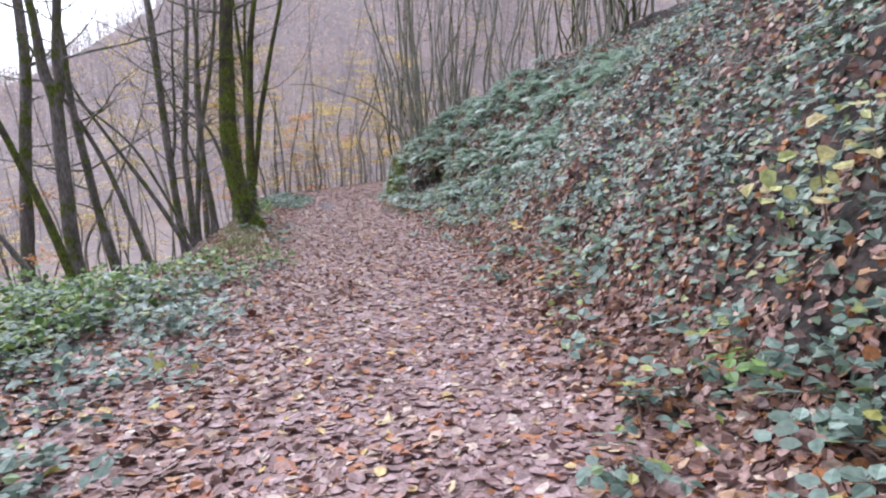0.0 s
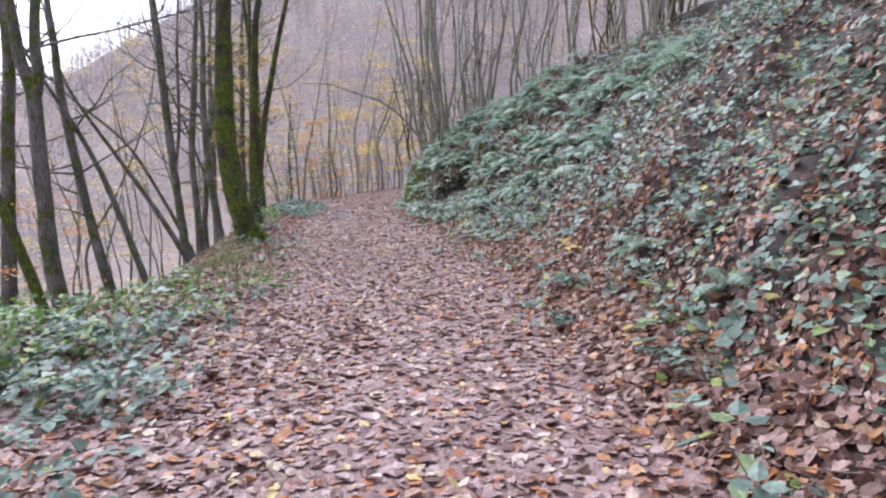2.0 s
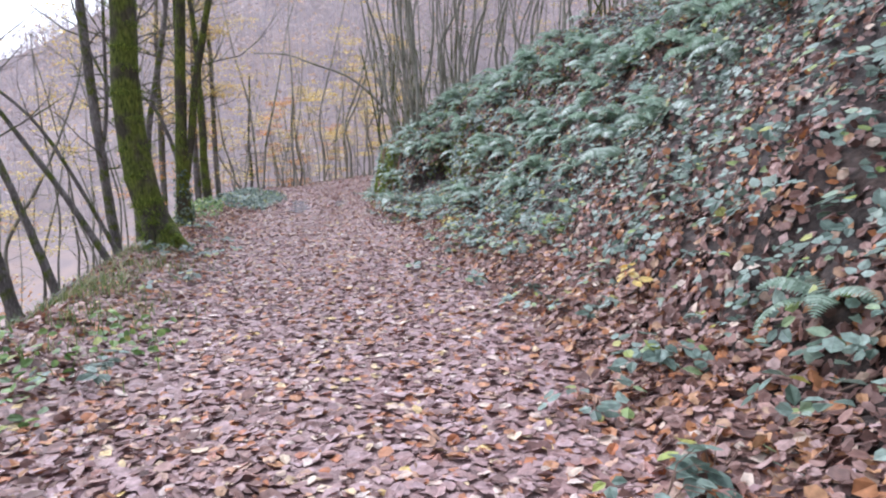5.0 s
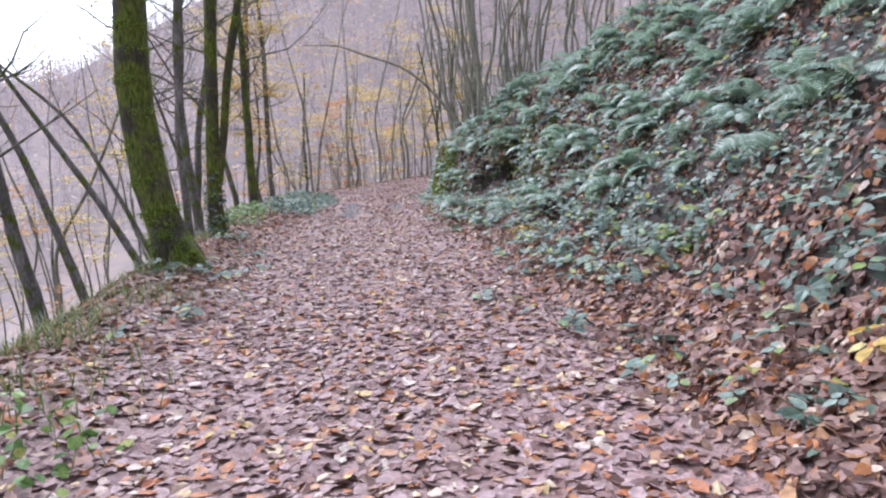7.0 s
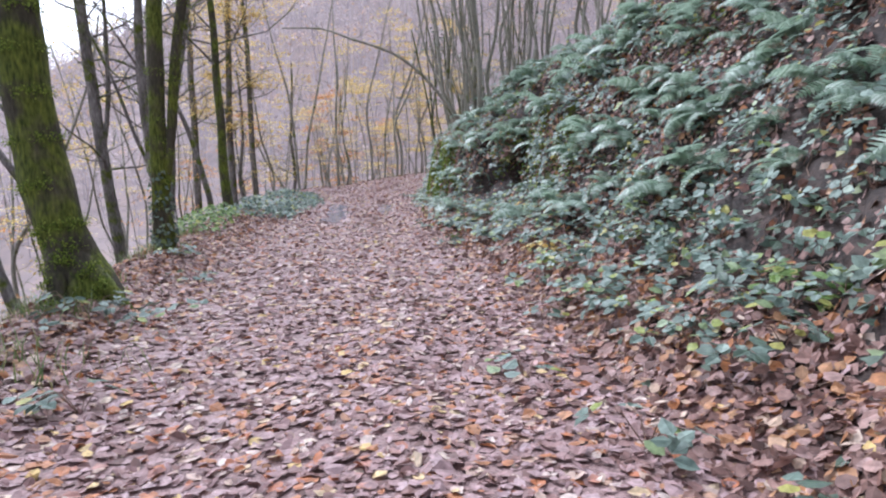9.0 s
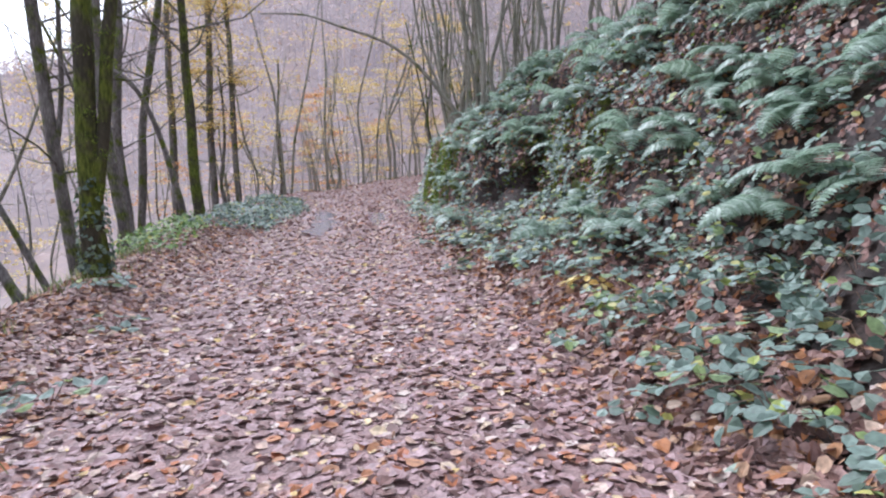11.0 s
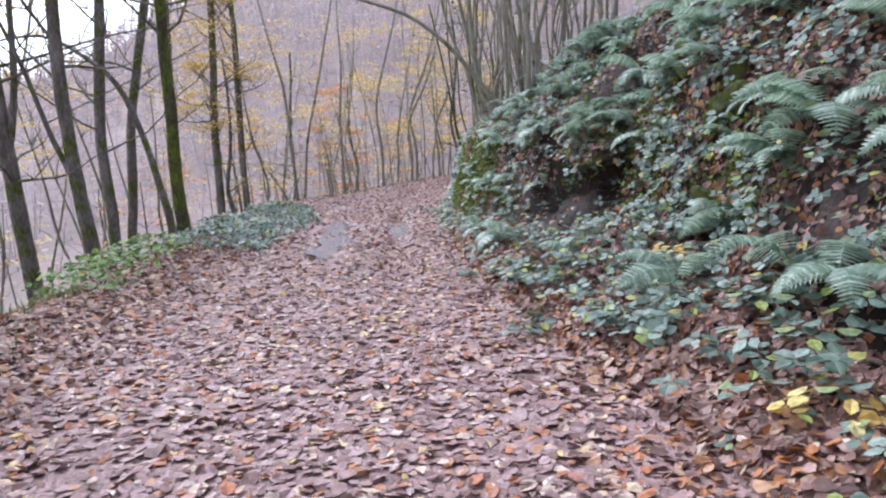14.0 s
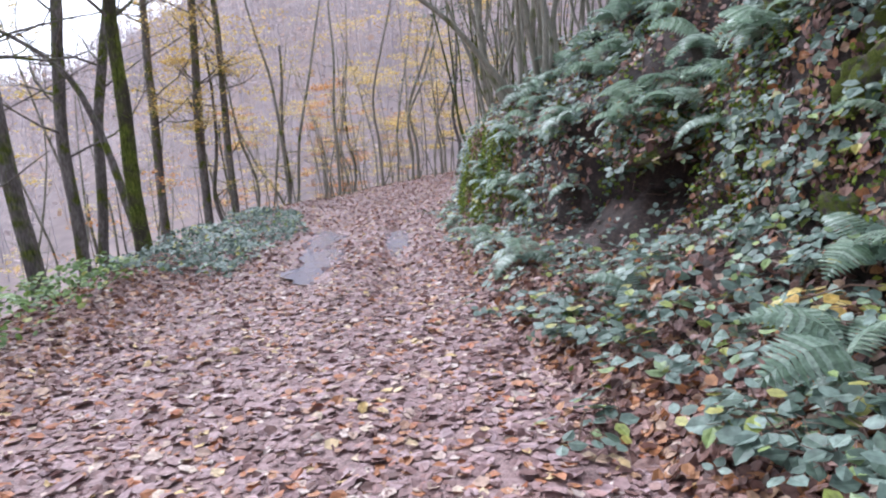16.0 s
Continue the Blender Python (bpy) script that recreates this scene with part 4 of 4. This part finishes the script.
def frond_mesh(seed, n=20):
    R = random.Random(seed)
    vs, fs = [], []
    px, pz, ang = 0.0, 0.0, radians(R.uniform(48, 62))
    line = []
    for i in range(n + 1):
        line.append((px, pz))
        px += math.cos(ang) / n
        pz += math.sin(ang) / n
        ang -= radians(R.uniform(4.5, 6.5))
    for i in range(n):
        (x0, z0), (x1, z1) = line[i], line[i + 1]
        k = len(vs)
        vs += [(x0, -.006, z0), (x0, .006, z0), (x1, .005, z1), (x1, -.005, z1)]
        fs.append((k, k + 1, k + 2, k + 3))
        if i < 2:
            continue
        t = i / n
        ln = 0.25 * math.sin(math.pi * min(1, 0.12 + t * 0.88)) ** 0.8 * R.uniform(.9, 1.08)
        w = 0.82 / n
        for s in (-1, 1):
            k = len(vs)
            sag = -0.03 - 0.12 * ln
            vs += [(x0, 0, z0), (x0 + w, 0, z0 + (z1 - z0) * .6), (x0 + w * 1.35 + ln * .1, s * ln * .55, z0 + sag * .4), (x0 + ln * .3, s * ln, z0 + sag), (x0 + ln * .08 - .004, s * ln * .5, z0 + sag * .35)]
            fs += [(k, k + 1, k + 2, k + 4), (k + 4, k + 2, k + 3)]
    return mesh_of("frond", vs, fs, FERN)


fronds = [frond_mesh(s) for s in range(4)]
R = random.Random(21)


def fern(x, y, size, count=7, z=None):
    root = tagged(new("fern"), "blue-green fern with arching fronds growing on the bank", "fern", "bank ferns")
    root.location = (x, y, height(x, y) + 0.1 if z is None else z)
    n = slope_normal(np.array([x]), np.array([y]))[0]
    out = math.degrees(math.atan2(n[1], n[0]))
    for i in range(count):
        a = out + (i / count - 0.5) * 300 + R.uniform(-15, 15)
        ob = part("frond", fronds[R.randint(0, 3)], root)
        s = size * R.uniform(.75, 1.15)
        ob.matrix_basis = Matrix.LocRotScale((0, 0, 0), Euler((R.uniform(-.5, .5), R.uniform(-.35, .55), radians(a))), (s, s, s))


for i in range(125):
    y = 13 + 16.5 * ((i + R.random()) / 125)
    g = float(np.interp(y, BANK_Y, BANK_G))
    du = g + R.uniform(0.1, 3.2)
    if abs(y - 24.6) < 1.1 and du < 2.5:
        continue
    fern(float(foot(y)) + du, y, R.uniform(.42, .68), R.randint(5, 7))
for i in range(34):
    y = R.uniform(17.5, 23.4)
    fern(float(foot(y)) + float(np.interp(y, BANK_Y, BANK_G)) + R.uniform(.25, 3.6), y, R.uniform(.4, .62), R.randint(5, 7))
for y, du, s in ((6.9, 0.95, .4), (8.9, 1.0, .42), (8.2, 1.4, .4), (18.9, 1.1, .5), (19.6, 1.3, .6), (20.3, .95, .58), (21.2, 1.7, .6), (17.2, 1.6, .55), (24.6, .5, .5), (27.2, .3, .45), (26.3, .45, .42), (22.2, .8, .4), (30.5, .2, .4), (33, .3, .4)):
    fern(float(foot(y)) + du, y, s, 6)


for i in range(22):
    y = 25.6 + 4.3 * (i + R.random()) / 22
    g = float(np.interp(y, BANK_Y, BANK_G))
    fern(float(foot(y)) + g + R.uniform(.02, .45), y, R.uniform(.34, .55), 5)
for x, y, z in ((-.3, 24.3, 1.5), (.1, 24.0, 1.65), (.65, 23.85, 1.75), (-.15, 24.9, 1.7), (1.1, 24.0, 1.9), (.3, 24.6, 1.85)):
    fern(x, y, R.uniform(.5, .65), 6, z)


# bramble sprigs at the foot of the bank
def sprig_meshes(seed, leaf=None):
    R = random.Random(seed)
    vs, fs = [], []
    P, Q = [], []
    for i in range(R.randint(5, 8)):
        a = R.uniform(0, 6.283)
        ln = R.uniform(.12, .3)
        pts = [Vector((0, 0, -0.02)), Vector((math.cos(a) * ln * .4, math.sin(a) * ln * .4, ln * .55)), Vector((math.cos(a) * ln, math.sin(a) * ln, ln * R.uniform(.35, .7)))]
        tube(vs, fs, pts, (.004, .003, .002), 4)
        P.append(pts[-1])
        Q.append(Vector((math.cos(a) * .35, math.sin(a) * .35, 1)))
    g = len(P)
    v, f = strew(np.array([tuple(p) for p in P]), np.array([tuple(q) for q in Q]), np.random.default_rng(seed).uniform(.075, .125, g), TRIO_V, TRIO_F, .15, (-1, 1.5))
    return mesh_of("stalks", [tuple(p) for p in vs], fs, STEM), mesh_of("leaflets", v, f, leaf or BRAMBLE)


sprigs = [sprig_meshes(s) for s in range(6)]
for i in range(230):
    y = R.uniform(1.5, 34) if i < 105 else R.uniform(14, 23)
    x = float(foot(y)) + (R.gauss(0.45, .38) if i < 105 else R.uniform(.25, 1.9))
    root = tagged(new("bramble_sprig"), "small green bramble plant among fallen leaves", "bramble", "bramble sprigs")
    root.matrix_basis = pose(x, y, height(x, y), 0, 0, R.uniform(0, 360))
    st, lf = sprigs[i % 6]
    part("stalks", st, root)
    part("leaflets", lf, root)
for i in range(16):
    y = R.uniform(4, 20)
    x = float(brow(y)) + R.uniform(.3, 1.3)
    root = tagged(new("bramble_sprig"), "small green bramble plant among fallen leaves", "bramble", "bramble sprigs")
    root.matrix_basis = pose(x, y, height(x, y), 0, 0, R.uniform(0, 360))
    st, lf = sprigs[i % 6]
    part("stalks", st, root)
    part("leaflets", lf, root)

yellowing, fresh = sprig_meshes(8, YELLOW), sprig_meshes(9, NETTLE)
for (st, lf), words, spots in ((yellowing, "bramble plant with leaves turned yellow among fallen leaves", ((0.0, 18.1), (.05, 20.9), (1.3, 10.6))),
                               (fresh, "fresh green herb growing among fallen leaves", ((.08, 17.6), (1.2, 14.4), (1.35, 14.2), (1.25, 7.1), (1.1, 13.9), (1.75, 3.4)))):
    for x, y in spots:
        root = tagged(new("bramble_sprig" if lf is yellowing[1] else "herb"), words, "bramble" if lf is yellowing[1] else "herb", "coloured sprigs")
        root.matrix_basis = pose(x, y, height(x, y), 0, 0, R.uniform(0, 360))
        part("stalks", st, root)
        part("leaflets", lf, root)

# trailing bare stems on the bank
for i in range(75):
    y = R.uniform(3, 30)
    x = float(foot(y)) + R.uniform(.9, 3.8)
    vs, fs = [], []
    p = Vector((x, y, height(x, y) + R.uniform(.03, .12)))
    o = p.copy()
    pts = [Vector((0, 0, 0))]
    dx, dy = R.uniform(-1, -.2), R.gauss(0, .7)
    for k in range(6):
        dx, dy = dx + R.gauss(0, .25), dy + R.gauss(0, .25)
        p = Vector((p.x + dx * .16, p.y + dy * .16, 0))
        p.z = height(p.x, p.y) + .05 + .1 * math.sin(k * .6 + i)
        pts.append(p - o)
    tube(vs, fs, pts, [.008 - .0008 * k for k in range(7)], 5)
    ob = tagged(new("dead_stem", mesh_of("dead_stem", [tuple(v) for v in vs], fs, STEM, True)), "thin brown stem trailing down the bank", "stem", "trailing stems")
    ob.location = o

# pale leaved shoots
g = np.random.default_rng(12)
for y, u, h, k in ((4.05, 1.42, .5, 14), (3.9, 1.62, .55, 12), (4.3, 1.3, .4, 5)):
    x = float(foot(y)) + u
    root = tagged(new("pale_shoot"), "shoot with pale yellow-green leaves on the bank", "shrub", "pale shoots")
    root.location = (x, y, height(x, y))
    vs, fs = [], []
    tube(vs, fs, [(0, 0, -.03), (-.05, -.02, h * .5), (-.12, -.05, h)], (.008, .006, .003), 5)
    part("stalk", mesh_of("stalk", [tuple(v) for v in vs], fs, STEM), root)
    c = np.stack([g.normal(-.1, .17, k), g.normal(-.05, .17, k), g.uniform(h * .35, h * 1.05, k)], 1)
    part("leaves", mesh_of("leaves", *strew(c, np.tile(np.array((-.3, -.5, .8)), (k, 1)), g.uniform(.09, .14, k), LEAF_V, LEAF_F, .25), PALE), root)

# puddles in the ruts
def puddle(y0, y1, du, width, seed):
    R = random.Random(seed)
    n = 26
    ym = (y0 + y1) / 2
    lvl = sum(height(float(foot(t)) + du, t) for t in (y0 + .3, ym, y1 - .3)) / 3 + 0.03
    vs = [(float(foot(ym)) + du, ym, lvl)]
    for i in range(n):
        a = 2 * math.pi * i / n
        yy = ym + (y1 - y0) / 2 * math.cos(a)
        vs.append((float(foot(yy)) + du + width * .8 * math.sin(a) * R.uniform(.6, 1.25), yy, lvl))
    ob = new("puddle", mesh_of("puddle", vs, [(0, 1 + i, 1 + (i + 1) % n) for i in range(n)], WATER))
    tagged(ob, "shallow muddy puddle in a wheel rut of the track", "puddle", "rut puddles")


for i, (y0, y1, du, w) in enumerate(PUDDLES):
    puddle(y0, y1, du, w, i + 1)
